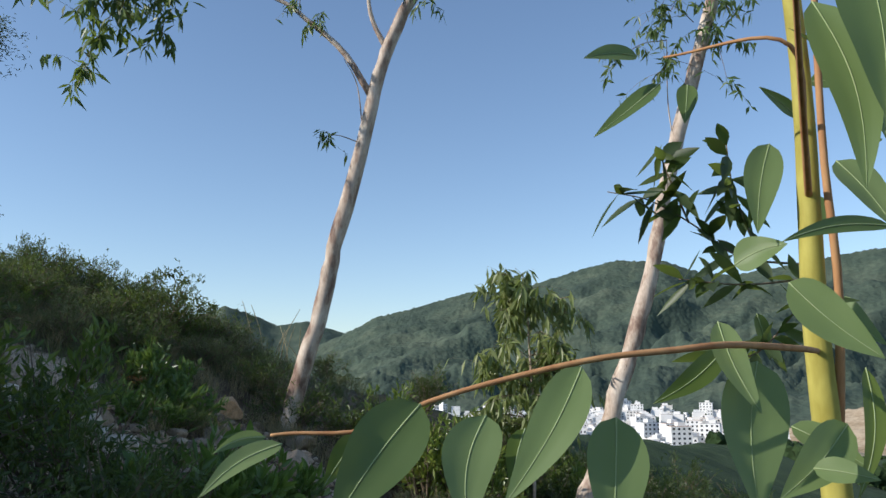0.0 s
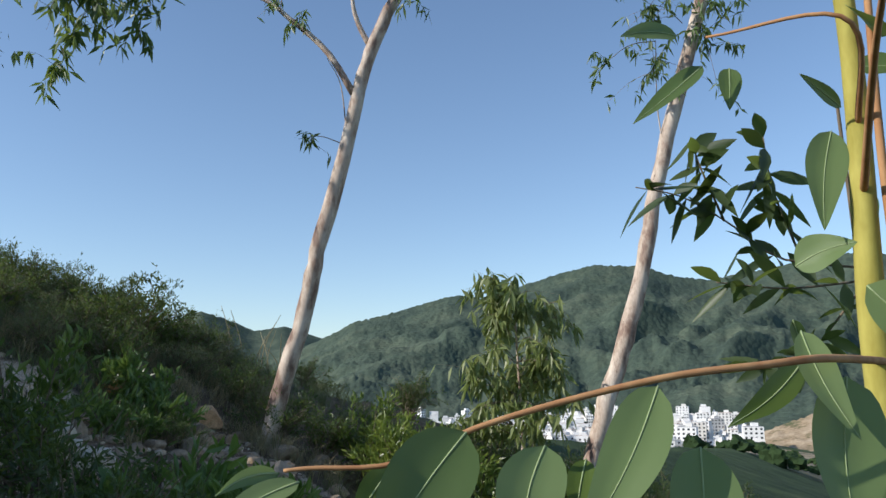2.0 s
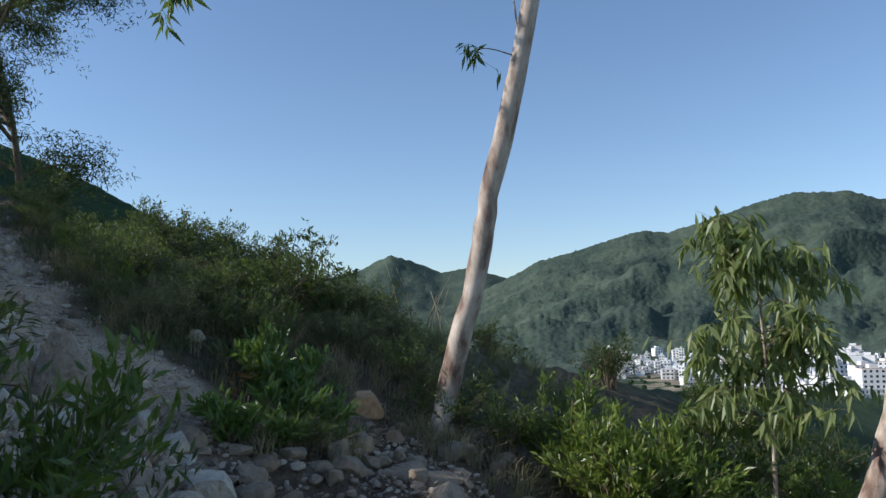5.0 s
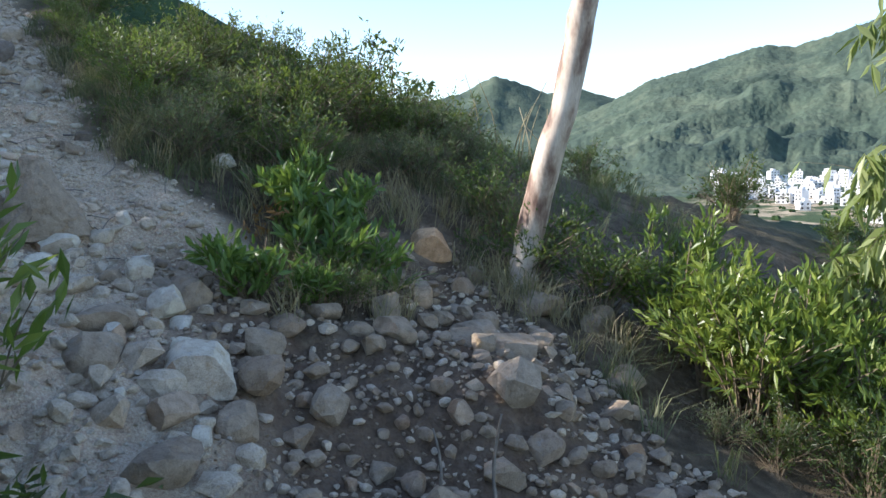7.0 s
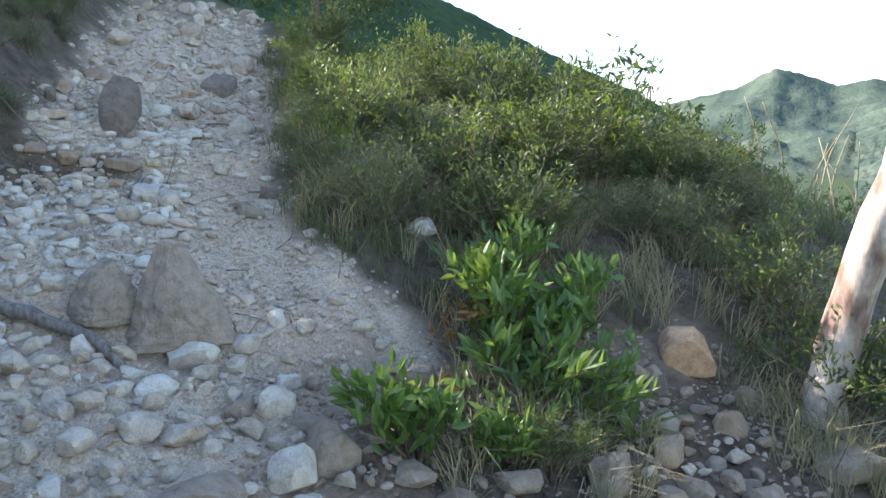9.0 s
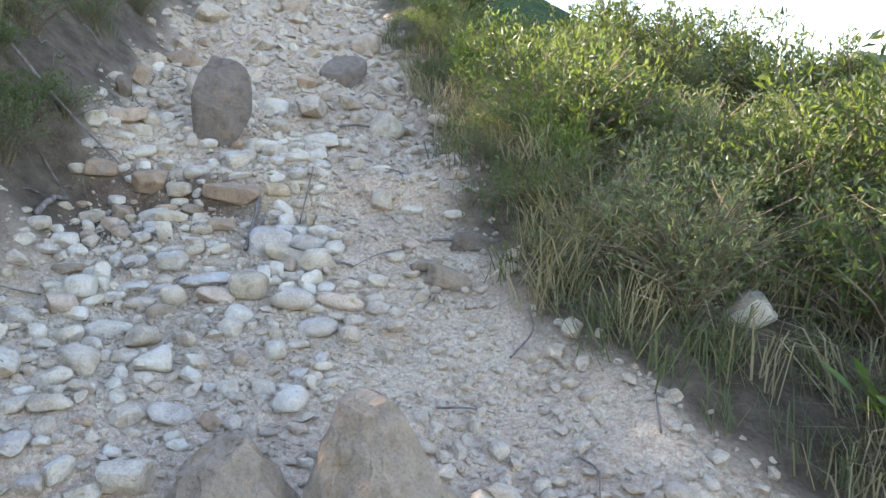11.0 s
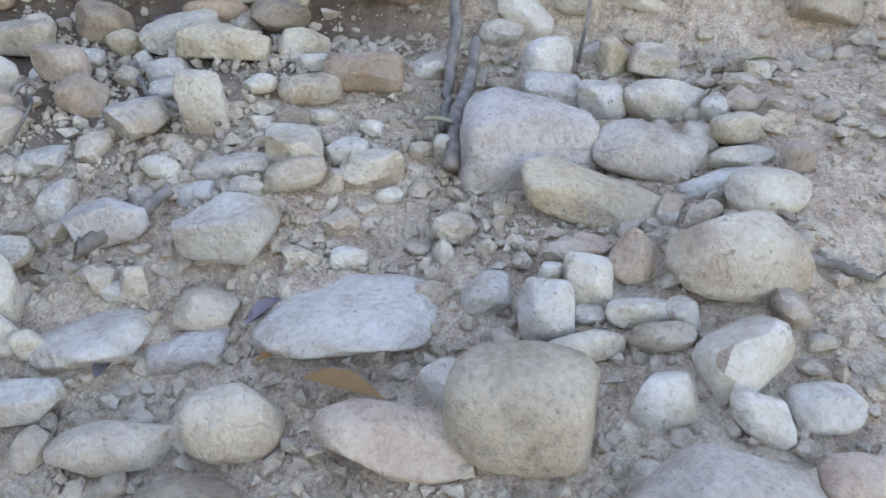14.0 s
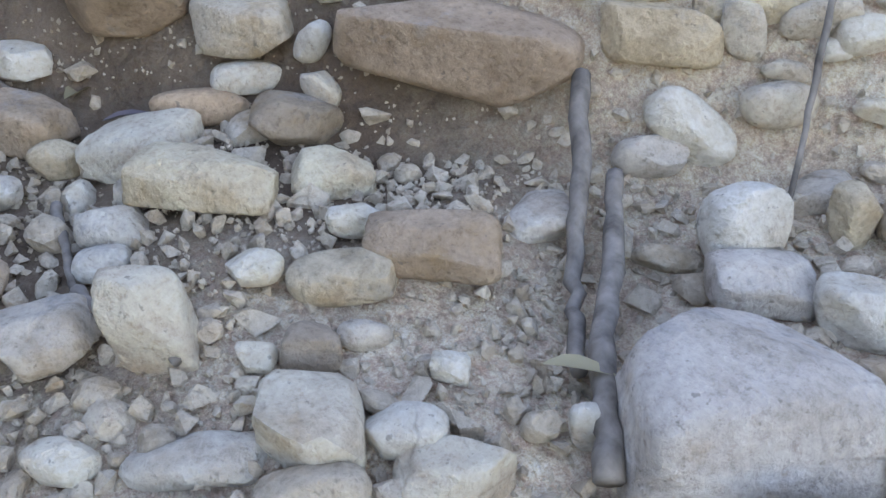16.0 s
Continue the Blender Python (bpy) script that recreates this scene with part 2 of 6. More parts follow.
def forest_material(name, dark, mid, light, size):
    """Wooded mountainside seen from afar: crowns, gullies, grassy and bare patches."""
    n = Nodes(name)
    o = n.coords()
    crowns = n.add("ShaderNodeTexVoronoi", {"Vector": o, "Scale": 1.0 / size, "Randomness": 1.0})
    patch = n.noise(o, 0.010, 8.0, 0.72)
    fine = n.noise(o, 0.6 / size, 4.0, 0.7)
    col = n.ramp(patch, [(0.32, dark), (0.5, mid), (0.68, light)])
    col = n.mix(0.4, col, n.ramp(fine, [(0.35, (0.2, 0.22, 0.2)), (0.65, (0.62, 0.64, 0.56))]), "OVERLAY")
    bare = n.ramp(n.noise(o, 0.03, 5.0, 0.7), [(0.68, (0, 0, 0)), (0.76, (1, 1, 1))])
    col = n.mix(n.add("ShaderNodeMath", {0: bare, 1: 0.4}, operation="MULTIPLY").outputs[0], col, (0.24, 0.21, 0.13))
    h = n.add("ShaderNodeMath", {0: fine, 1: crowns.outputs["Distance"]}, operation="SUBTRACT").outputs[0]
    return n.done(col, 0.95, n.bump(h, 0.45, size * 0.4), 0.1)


# mountain greens are paled and blued: the haze of distance is put into them
M["mountain"] = forest_material("hazed_forest", (0.046, 0.066, 0.056), (0.070, 0.095, 0.072), (0.115, 0.136, 0.098), 7.0)
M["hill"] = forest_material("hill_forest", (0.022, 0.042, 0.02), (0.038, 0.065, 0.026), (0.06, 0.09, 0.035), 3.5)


def plaster(name, a, b):
    n = Nodes(name)
    thing = n.add("ShaderNodeObjectInfo").outputs["Random"]
    g = n.noise(n.coords((1, 1, 0.2)), 0.8, 5.0)
    col = n.mix(0.25, n.ramp(thing, [(0.0, a), (0.6, a), (1.0, b)]), n.ramp(g, [(0.3, (0.3, 0.29, 0.27)), (0.7, (0.62, 0.61, 0.6))]), "OVERLAY")
    return n.done(col, 0.85)


M["white_wall"] = plaster("white_plaster", (0.80, 0.79, 0.77), (0.66, 0.63, 0.58))
M["roof"] = plaster("roof_concrete", (0.38, 0.37, 0.37), (0.45, 0.30, 0.22))
M["window_dark"] = Nodes("window_glass").done((0.03, 0.035, 0.04), 0.15)


# ---- mesh helpers ----
def unit(v):
    return v / np.maximum(np.linalg.norm(v, axis=-1, keepdims=True), 1e-9)


def mesh_of(name, verts, faces, mat, smooth=False, crease=0):
    me = bpy.data.meshes.new(name)
    me.from_pydata(np.asarray(verts).tolist() if isinstance(verts, np.ndarray) else verts, [], faces)
    me.materials.append(mat)
    if smooth:
        me.polygons.foreach_set("use_smooth", np.ones(len(me.polygons), dtype=bool))
    me.update()
    if crease:
        me.set_sharp_from_angle(angle=radians(crease))
    return me


def part(name, me, parent, label=""):
    ob = new(name, me)
    ob.parent = parent
    if label:
        ob["label"] = label
    return ob


def thing(name, label, category, group="", kind=""):
    return tagged(new(name), label, category, group, kind)


def curve_points(pts, n):
    """A smooth line through a few points."""
    p = np.asarray(pts, float)
    q = np.vstack([2 * p[0] - p[1], p, 2 * p[-1] - p[-2]])
    out = []
    for k in np.linspace(0, len(p) - 1 - 1e-6, n):
        i, f = int(k), k - int(k)
        a, b, c, d = q[i:i + 4]
        out.append(0.5 * (2 * b + (c - a) * f + (2 * a - 5 * b + 4 * c - d) * f * f + (3 * b - a - 3 * c + d) * f ** 3))
    return np.array(out)


def tube(pts, radii, sides, rough=0.0, rng=None):
    """Vertices and faces of a tapered round limb."""
    pts, radii = np.asarray(pts, float), np.asarray(radii, float)
    tang = unit(np.gradient(pts, axis=0))
    ref = np.where(np.abs(tang[:, 2:3]) > 0.9, np.array([[1.0, 0, 0]]), np.array([[0, 0, 1.0]]))
    u = unit(np.cross(tang, ref))
    for i in range(1, len(u)):
        u[i] = u[i - 1] - tang[i] * (u[i - 1] @ tang[i])
        u[i] /= np.linalg.norm(u[i])
    w = np.cross(tang, u)
    a = np.linspace(0, 2 * np.pi, sides, endpoint=False)
    r = radii[:, None] * (1 + (rng.normal(0, rough, (len(pts), sides)) if rng is not None else 0))
    v = pts[:, None] + r[..., None] * (np.cos(a)[None, :, None] * u[:, None] + np.sin(a)[None, :, None] * w[:, None])
    v = v.reshape(-1, 3)
    f = []
    for i in range(len(pts) - 1):
        for j in range(sides):
            k = (j + 1) % sides
            f.append((i * sides + j, i * sides + k, (i + 1) * sides + k, (i + 1) * sides + j))
    f.append(tuple(range(sides))[::-1])
    f.append(tuple(range((len(pts) - 1) * sides, len(pts) * sides)))
    return v, f


class Pile:
    """Collects vertices and faces of several pieces for one mesh."""

    def __init__(self):
        self.v, self.f, self.n = [], [], 0

    def add(self, v, f):
        self.v.append(np.asarray(v))
        self.f.extend([tuple(i + self.n for i in g) for g in f])
        self.n += len(v)

    def mesh(self, name, mat, smooth=False):
        return mesh_of(name, np.vstack(self.v), self.f, mat, smooth)


def leaf_blades(rng, base, way, length, width, fold=0.25, sag=0.15, fine=False, face=None):
    """Pointed leaves: base points, directions, lengths, widths. Folded along the midrib; fine ones have a curved outline."""
    base, way = np.asarray(base, float), unit(np.asarray(way, float))
    n = len(base)
    length, width = np.broadcast_to(length, n)[:, None], np.broadcast_to(width, n)[:, None]
    ref = unit(rng.normal(0, 1, (n, 3)) + np.array([0, 0, 0.6])) if face is None else np.broadcast_to(unit(np.asarray(face, float)), (n, 3))
    side = unit(np.cross(way, ref))
    up = np.cross(side, way)
    down = np.array([[0, 0, -1.0]])
    if not fine:
        l = base + way * length * 0.45 + side * width * 0.5 + up * width * fold * 0.5
        r = base + way * length * 0.45 - side * width * 0.5 + up * width * fold * 0.5
        t = base + way * length + down * length * sag
        v = np.stack([base, l, t, r], 1).reshape(-1, 3)
        f = [g for i in range(0, 4 * n, 4) for g in ((i, i + 2, i + 1), (i, i + 3, i + 2))]
        return v, f
    rows = [base]
    for q, wq in ((0.08, 0.30), (0.28, 0.88), (0.5, 1.0), (0.72, 0.72), (0.9, 0.28)):
        c = base + way * length * q + down * length * sag * q * q
        rows += [c + side * width * 0.5 * wq + up * width * fold * 0.5 * wq, c, c - side * width * 0.5 * wq + up * width * fold * 0.5 * wq]
    rows.append(base + way * length + down * length * sag)
    v = np.stack(rows, 1).reshape(-1, 3)
    f = []
    for i in range(0, 17 * n, 17):
        f += [(i, i + 2, i + 1), (i, i + 3, i + 2)]
        for k in range(4):
            a = i + 1 + 3 * k
            f += [(a, a + 1, a + 4, a + 3), (a + 1, a + 2, a + 5, a + 4)]
        f += [(i + 13, i + 14, i + 16), (i + 14, i + 15, i + 16)]
    return v, f


# ---- the lie of the land ----
PATH_AT, PATH_WAY = np.array([-7.0, 10.3]), np.array([-0.77, 0.638])


def smooth(a, b, x):
    t = np.clip((x - a) / (b - a), 0, 1)
    return t * t * (3 - 2 * t)


def along(x, y):
    """Distance up the track, and to its right."""
    dx, dy = x - PATH_AT[0], y - PATH_AT[1]
    return dx * PATH_WAY[0] + dy * PATH_WAY[1], dx * PATH_WAY[1] - dy * PATH_WAY[0]


def waves(x, y, size, seed):
    """Cheap smooth unevenness of about the given wavelength."""
    r = np.random.default_rng(seed)
    out = np.zeros_like(x)
    for k in range(7):
        a, p, f = r.uniform(0, np.pi), r.uniform(0, 6.28), r.uniform(0.7, 1.6) * 6.28 / size
        out += np.sin((x * np.cos(a) + y * np.sin(a)) * f + p)
    return out / 4.0


def height(x, y):
    x, y = np.asarray(x, float), np.asarray(y, float)
    dx, dy = x + 4.0, y - 8.0
    r = np.hypot(dx, dy) + 1e-6
    heading = np.degrees(np.arctan2(-dx, dy))
    ahead = smooth(-25, -5, heading) * (1 - smooth(35, 52, heading))
    reach = 14.0 - 5.5 * ahead
    k = np.minimum(1.0, reach / r)
    slope = lambda a, b: -0.376 * a + 0.10 * b - 1.247
    near, full = slope(-4 + dx * k, 8 + dy * k), slope(x, y)
    rise = full - near
    w = smooth(38, 58, heading) * (1 - smooth(125, 160, heading))
    rise = np.where(rise > 0, np.minimum(rise * w, 9.0), rise)
    z = near + rise - (np.clip(r - reach, 0, 12) * (0.15 + 0.18 * smooth(22, 8, heading)) + np.clip(r - reach - 12, 0, 300) * 0.30) * ahead
    z = np.where(z < -20, -20 - 8 * (1 - np.exp((z + 20) / 8)), z)
    # the bank that the walker comes along, the gully below it, the knoll under the bush
    d = x + 0.12 * y + 0.1
    z = z + 0.8 * np.exp(-(d / 1.2) ** 2) * (1 - smooth(6.3, 8.2, y)) * smooth(-9, -2, y)
    z = z - 0.30 * np.exp(-((x + 2.3) ** 2 + (y - 9.0) ** 2) / 0.5)
    z = z + 0.30 * np.exp(-((x + 1.9) ** 2 + (y - 9.95) ** 2) / 0.45) + 0.02 * np.exp(-((x + 3.1) ** 2 + (y - 9.9) ** 2) / 0.3) + 0.12 * np.exp(-((x + 1.7) ** 2 + (y - 11.5) ** 2) / 0.4)
    z = z + 0.04 * np.exp(-((x + 3.7) ** 2 + (y - 8.7) ** 2) / 0.25)
    # the track: worn in between its banks, with low ledges across it
    s, lat = along(x, y)
    on = smooth(-5.5, -3.0, s) * (1 - smooth(16, 20, s))
    left = smooth(-0.85, -1.9, lat) * 0.75
    right = smooth(0.95, 1.7, lat) * 0.28 * smooth(-2.2, -1.0, s)
    z = z + on * (left + right)
    z = z + (0.20 * np.clip(lat, -0.65, 0.75) - 0.03) * smooth(-1.2, -0.3, s) * (1 - smooth(0.9, 1.6, s))
    z = z + on * np.where(np.abs(lat) < 1.6, 1, 0) * (0.20 * (smooth(0.60, 0.76, s + 0.25 * lat) - smooth(-0.2, 2.1, s)) + 0.2 * (smooth(-1.95, -1.6, s + 0.2 * lat) - smooth(-2.9, -0.4, s)))
    fan = smooth(-1.9, -2.6, s) * smooth(-6.5, -5.5, s) * smooth(4.6, 3.8, lat) * smooth(-1.3, -0.6, lat)
    z = z + fan * (0.05 * waves(x, y, 0.55, 23) + 0.03 * waves(x, y, 0.27, 24) + 0.04 * np.abs(waves(x, y, 0.9, 25)))
    z = z + np.where(r < 40, 0.035 * waves(x, y, 1.3, 3) + 0.018 * waves(x, y, 0.42, 4) + 0.08 * waves(x, y, 4.5, 5) * smooth(1.2, 3, np.abs(lat)), 0.5 * waves(x, y, 30, 6))
    return z


def ground_at(x, y):
    return float(height(np.array([x]), np.array([y]))[0])


def cover_at(x, y):
    """1 where plants and litter cover the soil, 0 on the bare track."""
    s, lat = along(x, y)
    edge = 0.12 * waves(x, y, 0.9, 8)
    track = smooth(1.35, 0.95, lat + edge - 0.85 * smooth(-0.5, -1.9, s)) * smooth(-1.2, -0.85, lat + edge) * smooth(-6.5, -5.5, s)
    fan = smooth(4.4, 3.6, lat + edge) * smooth(-1.3, -0.5, lat) * smooth(-1.75, -2.2, s + edge - 0.18 * (lat - 1.5)) * smooth(-7, -5.5, s)
    knoll = smooth(1.3, 0.8, np.hypot(x + 3.7, y - 10.5))
    return 1 - np.maximum(track, np.maximum(fan * 0.9 - 0.5 * knoll, 0))


def axis_steps(lo, hi, a, b, fine, grow):
    """Grid lines: fine between a and b, ever coarser out to lo and hi."""
    core = list(np.arange(a, b, fine))
    up, step = [core[-1]], fine
    while up[-1] < hi:
        step *= grow
        up.append(up[-1] + step)
    dn, step = [core[0]], fine
    while dn[-1] > lo:
        step *= grow
        dn.append(dn[-1] - step)
    return np.array(dn[:0:-1] + core + up[1:])


gx = axis_steps(-3500, 3500, -11.5, 1.0, 0.06, 1.09)
gy = axis_steps(-3500, 3500, 6.5, 14.5, 0.06, 1.09)
X, Y = np.meshgrid(gx, gy, indexing="ij")
Z = height(X, Y)
nx, ny = X.shape
idx = np.arange(nx * ny).reshape(nx, ny)
quads = np.stack([idx[:-1, :-1], idx[1:, :-1], idx[1:, 1:], idx[:-1, 1:]], -1).reshape(-1, 4)
ground_mesh = mesh_of("ground", np.stack([X, Y, Z], -1).reshape(-1, 3), quads.tolist(), M["soil"], True)
att = ground_mesh.attributes.new("cover", "FLOAT", "POINT")
att.data.foreach_set("value", cover_at(X, Y).reshape(-1).astype(np.float32))
# brown earth in the gully and under the ledge, where it also paints its shade
att = ground_mesh.attributes.new("earth", "FLOAT", "POINT")
s_, l_ = along(X, Y)
att.data.foreach_set("value", np.maximum(smooth(-2.2, -3.4, s_ - 0.35 * l_ + 0.4 * waves(X, Y, 1.1, 15)) * smooth(0.5, 1.6, l_) * 0.95, 0.9 * smooth(0.62, 0.25, np.hypot(X + 8.0, Y - 10.15)) + 0.7 * smooth(0.32, 0.1, np.hypot(X + 7.62, Y - 10.52))).reshape(-1).astype(np.float32))
att = ground_mesh.attributes.new("woods", "FLOAT", "POINT")
att.data.foreach_set("value", smooth(9, 16, np.hypot(X + 4, Y - 8)).reshape(-1).astype(np.float32))
att = ground_mesh.attributes.new("fields", "FLOAT", "POINT")
att.data.foreach_set("value", (smooth(120, 200, np.hypot(X, Y)) * smooth(-0.06, 0.02, X / np.maximum(np.abs(Y), 1))).reshape(-1).astype(np.float32))
ground = tagged(new("ground", ground_mesh), "steep dusty hillside with a pale stony track", "ground", kind="structure")


# ---- mountains and hills round the valley ----
def ridge(name, label, headings, elevations, r_foot, r_top, r_back, foot_z, mat, rough, seed, steps=(260, 70)):
    """A wooded range: its crest stands at the given elevations, seen along the given headings (degrees left of +Y)."""
    h = np.linspace(headings[0], headings[-1], steps[0])
    order = np.argsort(headings)
    el = np.interp(h, np.array(headings)[order], np.array(elevations)[order])
    rr = np.concatenate([np.linspace(r_foot, r_top, int(steps[1] * 0.75)), np.linspace(r_top, r_back, int(steps[1] * 0.25) + 1)[1:]])
    H, R_ = np.meshgrid(np.radians(h), rr, indexing="ij")
    top = 1.6 + r_top * np.tan(np.radians(el))[:, None]
    f = np.clip((R_ - r_foot) / (r_top - r_foot), 0, 1)
    b = np.clip((R_ - r_top) / (r_back - r_top), 0, 1)
    x, y = -np.sin(H) * R_, np.cos(H) * R_
    z = foot_z + (top - foot_z) * (0.55 * f + 0.45 * f * f) * (1 - 0.8 * b)
    spur = waves(x, y, r_top * 0.22, seed) * 0.5 + waves(x, y, r_top * 0.09, seed + 1) * 0.3 + np.abs(waves(x, y, r_top * 0.13, seed + 4)) * -0.4
    z = z + spur * rough * (top - foot_z) * np.sin(np.pi * f) ** 1.0 * (1 - b)
    gully = waves(H * r_top, R_ * 0.35, r_top * 0.10, seed + 7) * 0.6 + waves(H * r_top, R_ * 0.3, r_top * 0.04, seed + 8) * 0.3
    z = z - np.abs(gully) * rough * 0.4 * (top - foot_z) * np.sin(np.pi * np.minimum(f, 0.93)) * (1 - b)
    rg = np.random.default_rng(seed)
    z = z + rg.uniform(0, 1, z.shape) * r_top * 0.0022 * np.minimum(1, f * 4)
    i = np.arange(z.size).reshape(z.shape)
    q = np.stack([i[:-1, :-1], i[:-1, 1:], i[1:, 1:], i[1:, :-1]], -1).reshape(-1, 4)
    return tagged(new(name, mesh_of(name, np.stack([x, y, z], -1).reshape(-1, 3), q.tolist(), mat, True)), label, "mountain", kind="structure")


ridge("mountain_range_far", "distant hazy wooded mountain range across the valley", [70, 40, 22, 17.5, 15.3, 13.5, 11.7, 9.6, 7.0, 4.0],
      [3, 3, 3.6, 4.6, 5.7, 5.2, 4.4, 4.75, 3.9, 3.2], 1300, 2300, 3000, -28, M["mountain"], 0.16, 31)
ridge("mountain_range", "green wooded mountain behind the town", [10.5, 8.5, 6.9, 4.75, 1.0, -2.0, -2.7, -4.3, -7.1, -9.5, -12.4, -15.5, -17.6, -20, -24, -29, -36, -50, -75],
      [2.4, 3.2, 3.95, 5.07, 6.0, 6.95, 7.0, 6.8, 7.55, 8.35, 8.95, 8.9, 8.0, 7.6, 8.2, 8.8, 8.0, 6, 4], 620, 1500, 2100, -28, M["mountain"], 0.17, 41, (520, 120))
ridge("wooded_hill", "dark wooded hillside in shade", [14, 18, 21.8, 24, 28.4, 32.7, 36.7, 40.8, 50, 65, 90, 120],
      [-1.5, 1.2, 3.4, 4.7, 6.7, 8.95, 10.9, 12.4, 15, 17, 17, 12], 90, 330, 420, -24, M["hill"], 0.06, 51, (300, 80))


def bare_earth():
    n = Nodes("quarry_earth")
    o = n.coords((1, 1, 2.5))
    g, f = n.noise(o, 0.05, 6.0, 0.65), n.noise(o, 0.4, 4.0)
    col = n.ramp(g, [(0.38, (0.11, 0.12, 0.06)), (0.46, (0.33, 0.25, 0.16)), (0.62, (0.47, 0.38, 0.27))])
    return n.done(n.mix(0.3, col, n.ramp(f, [(0.3, (0.3, 0.28, 0.25)), (0.7, (0.62, 0.6, 0.56))]), "OVERLAY"), 0.95, n.bump(g, 0.6, 3.0), 0.1)


ridge("quarry_hill", "bare tan earth hillside cut open beside the town", [-21, -23.5, -26, -29, -34, -42, -55], [-3.3, -2.2, -1.3, -0.7, -0.3, -0.6, -2.5], 410, 520, 640, -30, bare_earth(), 0.12, 57, (160, 50))


# ---- gum trees ----
def trunk_mesh(name, pts, r0, r1, rng, n=40, sides=14):
    p = curve_points(pts, n)
    p[2:] += rng.normal(0, 0.012, (n - 2, 3))
    r = np.linspace(r0, r1, n) * (1 + 0.5 * np.exp(-np.linspace(0, 22, n))) * rng.uniform(0.95, 1.06, n)
    v, f = tube(p, r, sides, 0.03, rng)
    return mesh_of(name, v, f, M["bark"], True)


def limb_mesh(name, pts, r0, r1, mat, n=14, sides=7, rough=0.0):
    p = curve_points(pts, n)
    r = np.linspace(r0, r1, n)
    if rough:
        rr = np.random.default_rng(int(abs(p[0, 0]) * 1000))
        p = p + rr.normal(0, rough * r0, p.shape)
        r = r * rr.uniform(0.9, 1.1, n)
    v, f = tube(p, r, sides)
    return mesh_of(name, v, f, mat, True)


def spray(rng, start, end, spread, count, length, width, hang=0.8, thick=0.006):
    """A leafy twig: a stem that droops from start to end, side twigs, and hanging leaves."""
    start, end = np.asarray(start, float), np.asarray(end, float)
    mid = (start + end) / 2 + np.array([0, 0, 0.12]) * np.linalg.norm(end - start)
    wood, green = Pile(), Pile()
    line = curve_points([start, mid, end], 12)
    wood.add(*tube(line, np.linspace(thick * 1.6, thick * 0.5, 12), 4))
    b = []
    for k in range(max(3, count // 14)):
        o = line[rng.integers(3, 12)]
        e = o + rng.normal(0, spread, 3) * np.array([1, 1, 0.8]) + np.array([0, 0, -0.35 * spread])
        tw = curve_points([o, (o + e) / 2 + [0, 0, spread * 0.2], e], 7)
        wood.add(*tube(tw, np.linspace(thick * 0.7, thick * 0.3, 7), 3))
        b.append(tw)
    b = np.vstack(b)
    at = b[rng.integers(0, len(b), count)] + rng.normal(0, 0.015, (count, 3))
    way = rng.normal(0, 0.55, (count, 3)) + np.array([0, 0, -hang])
    green.add(*leaf_blades(rng, at, way, rng.uniform(0.7, 1.2, count) * length, rng.uniform(0.7, 1.2, count) * width))
    return wood, green


def gum_tree(label, trunk, r0, r1, limbs, sprays, seed):
    rng = np.random.default_rng(seed)
    tree = thing("gum_tree", label, "tree", "gum trees on the slope")
    part("trunk", trunk_mesh("trunk", trunk, r0, r1, rng), tree, "peeling pale pinkish bark")
    for pts, a, b in limbs:
        part("limb", limb_mesh("limb", pts, a, b, M["bark"]), tree)
    for start, end, spread, count, length in sprays:
        w, g = spray(rng, start, end, spread, count, length, length * 0.27)
        br = part("branch", w.mesh("branch", M["twig"]), tree)
        part("foliage", g.mesh("foliage", M["leaf_gum"]), br)
    return tree


gum_tree("tall slender leaning gum tree with peeling pale bark",
         [(-2.38, 12.5, 0.35), (-2.35, 12.47, 0.92), (-2.29, 12.5, 1.42), (-2.06, 12.5, 2.21), (-1.82, 12.5, 3.27), (-1.68, 12.5, 4.0), (-1.33, 12.5, 5.39), (-1.12, 12.5, 6.41), (-0.92, 12.5, 7.19), (-0.54, 12.5, 8.05), (0.0, 12.6, 9.4), (0.3, 12.7, 11.0)],
         0.15, 0.085,
         [([(-1.2, 12.5, 6.38), (-1.63, 12.5, 7.09), (-2.2, 12.45, 7.6), (-2.85, 12.4, 8.05), (-4.7, 12.1, 8.6)], 0.06, 0.025),
          ([(-0.95, 12.5, 7.19), (-1.17, 12.45, 7.65), (-1.25, 12.4, 8.15), (-1.3, 12.3, 9.6)], 0.05, 0.02),
          ([(-1.3, 12.45, 5.75), (-1.4, 12.4, 6.5), (-1.62, 12.4, 6.95)], 0.012, 0.006)],
         [((-4.6, 12.1, 8.5), (-5.75, 11.8, 6.3), 0.42, 240, 0.27), ((-4.4, 12.1, 8.5), (-4.45, 11.9, 7.0), 0.4, 170, 0.24), ((-4.6, 12.0, 8.4), (-5.7, 11.6, 7.4), 0.5, 240, 0.27), ((-4.5, 12.0, 8.5), (-5.1, 11.6, 7.6), 0.5, 160, 0.25),
          ((-1.38, 12.45, 5.55), (-2.05, 12.4, 5.6), 0.14, 34, 0.18), ((-2.2, 12.45, 7.6), (-2.0, 12.3, 7.55), 0.22, 46, 0.18), ((-2.4, 12.4, 7.75), (-2.3, 12.3, 8.2), 0.2, 30, 0.16),
          ((-0.5, 12.5, 8.2), (-0.3, 12.3, 7.9), 0.2, 30, 0.2), ((-1.3, 12.3, 9.0), (-1.1, 12.2, 8.6), 0.3, 40, 0.2)], 11)
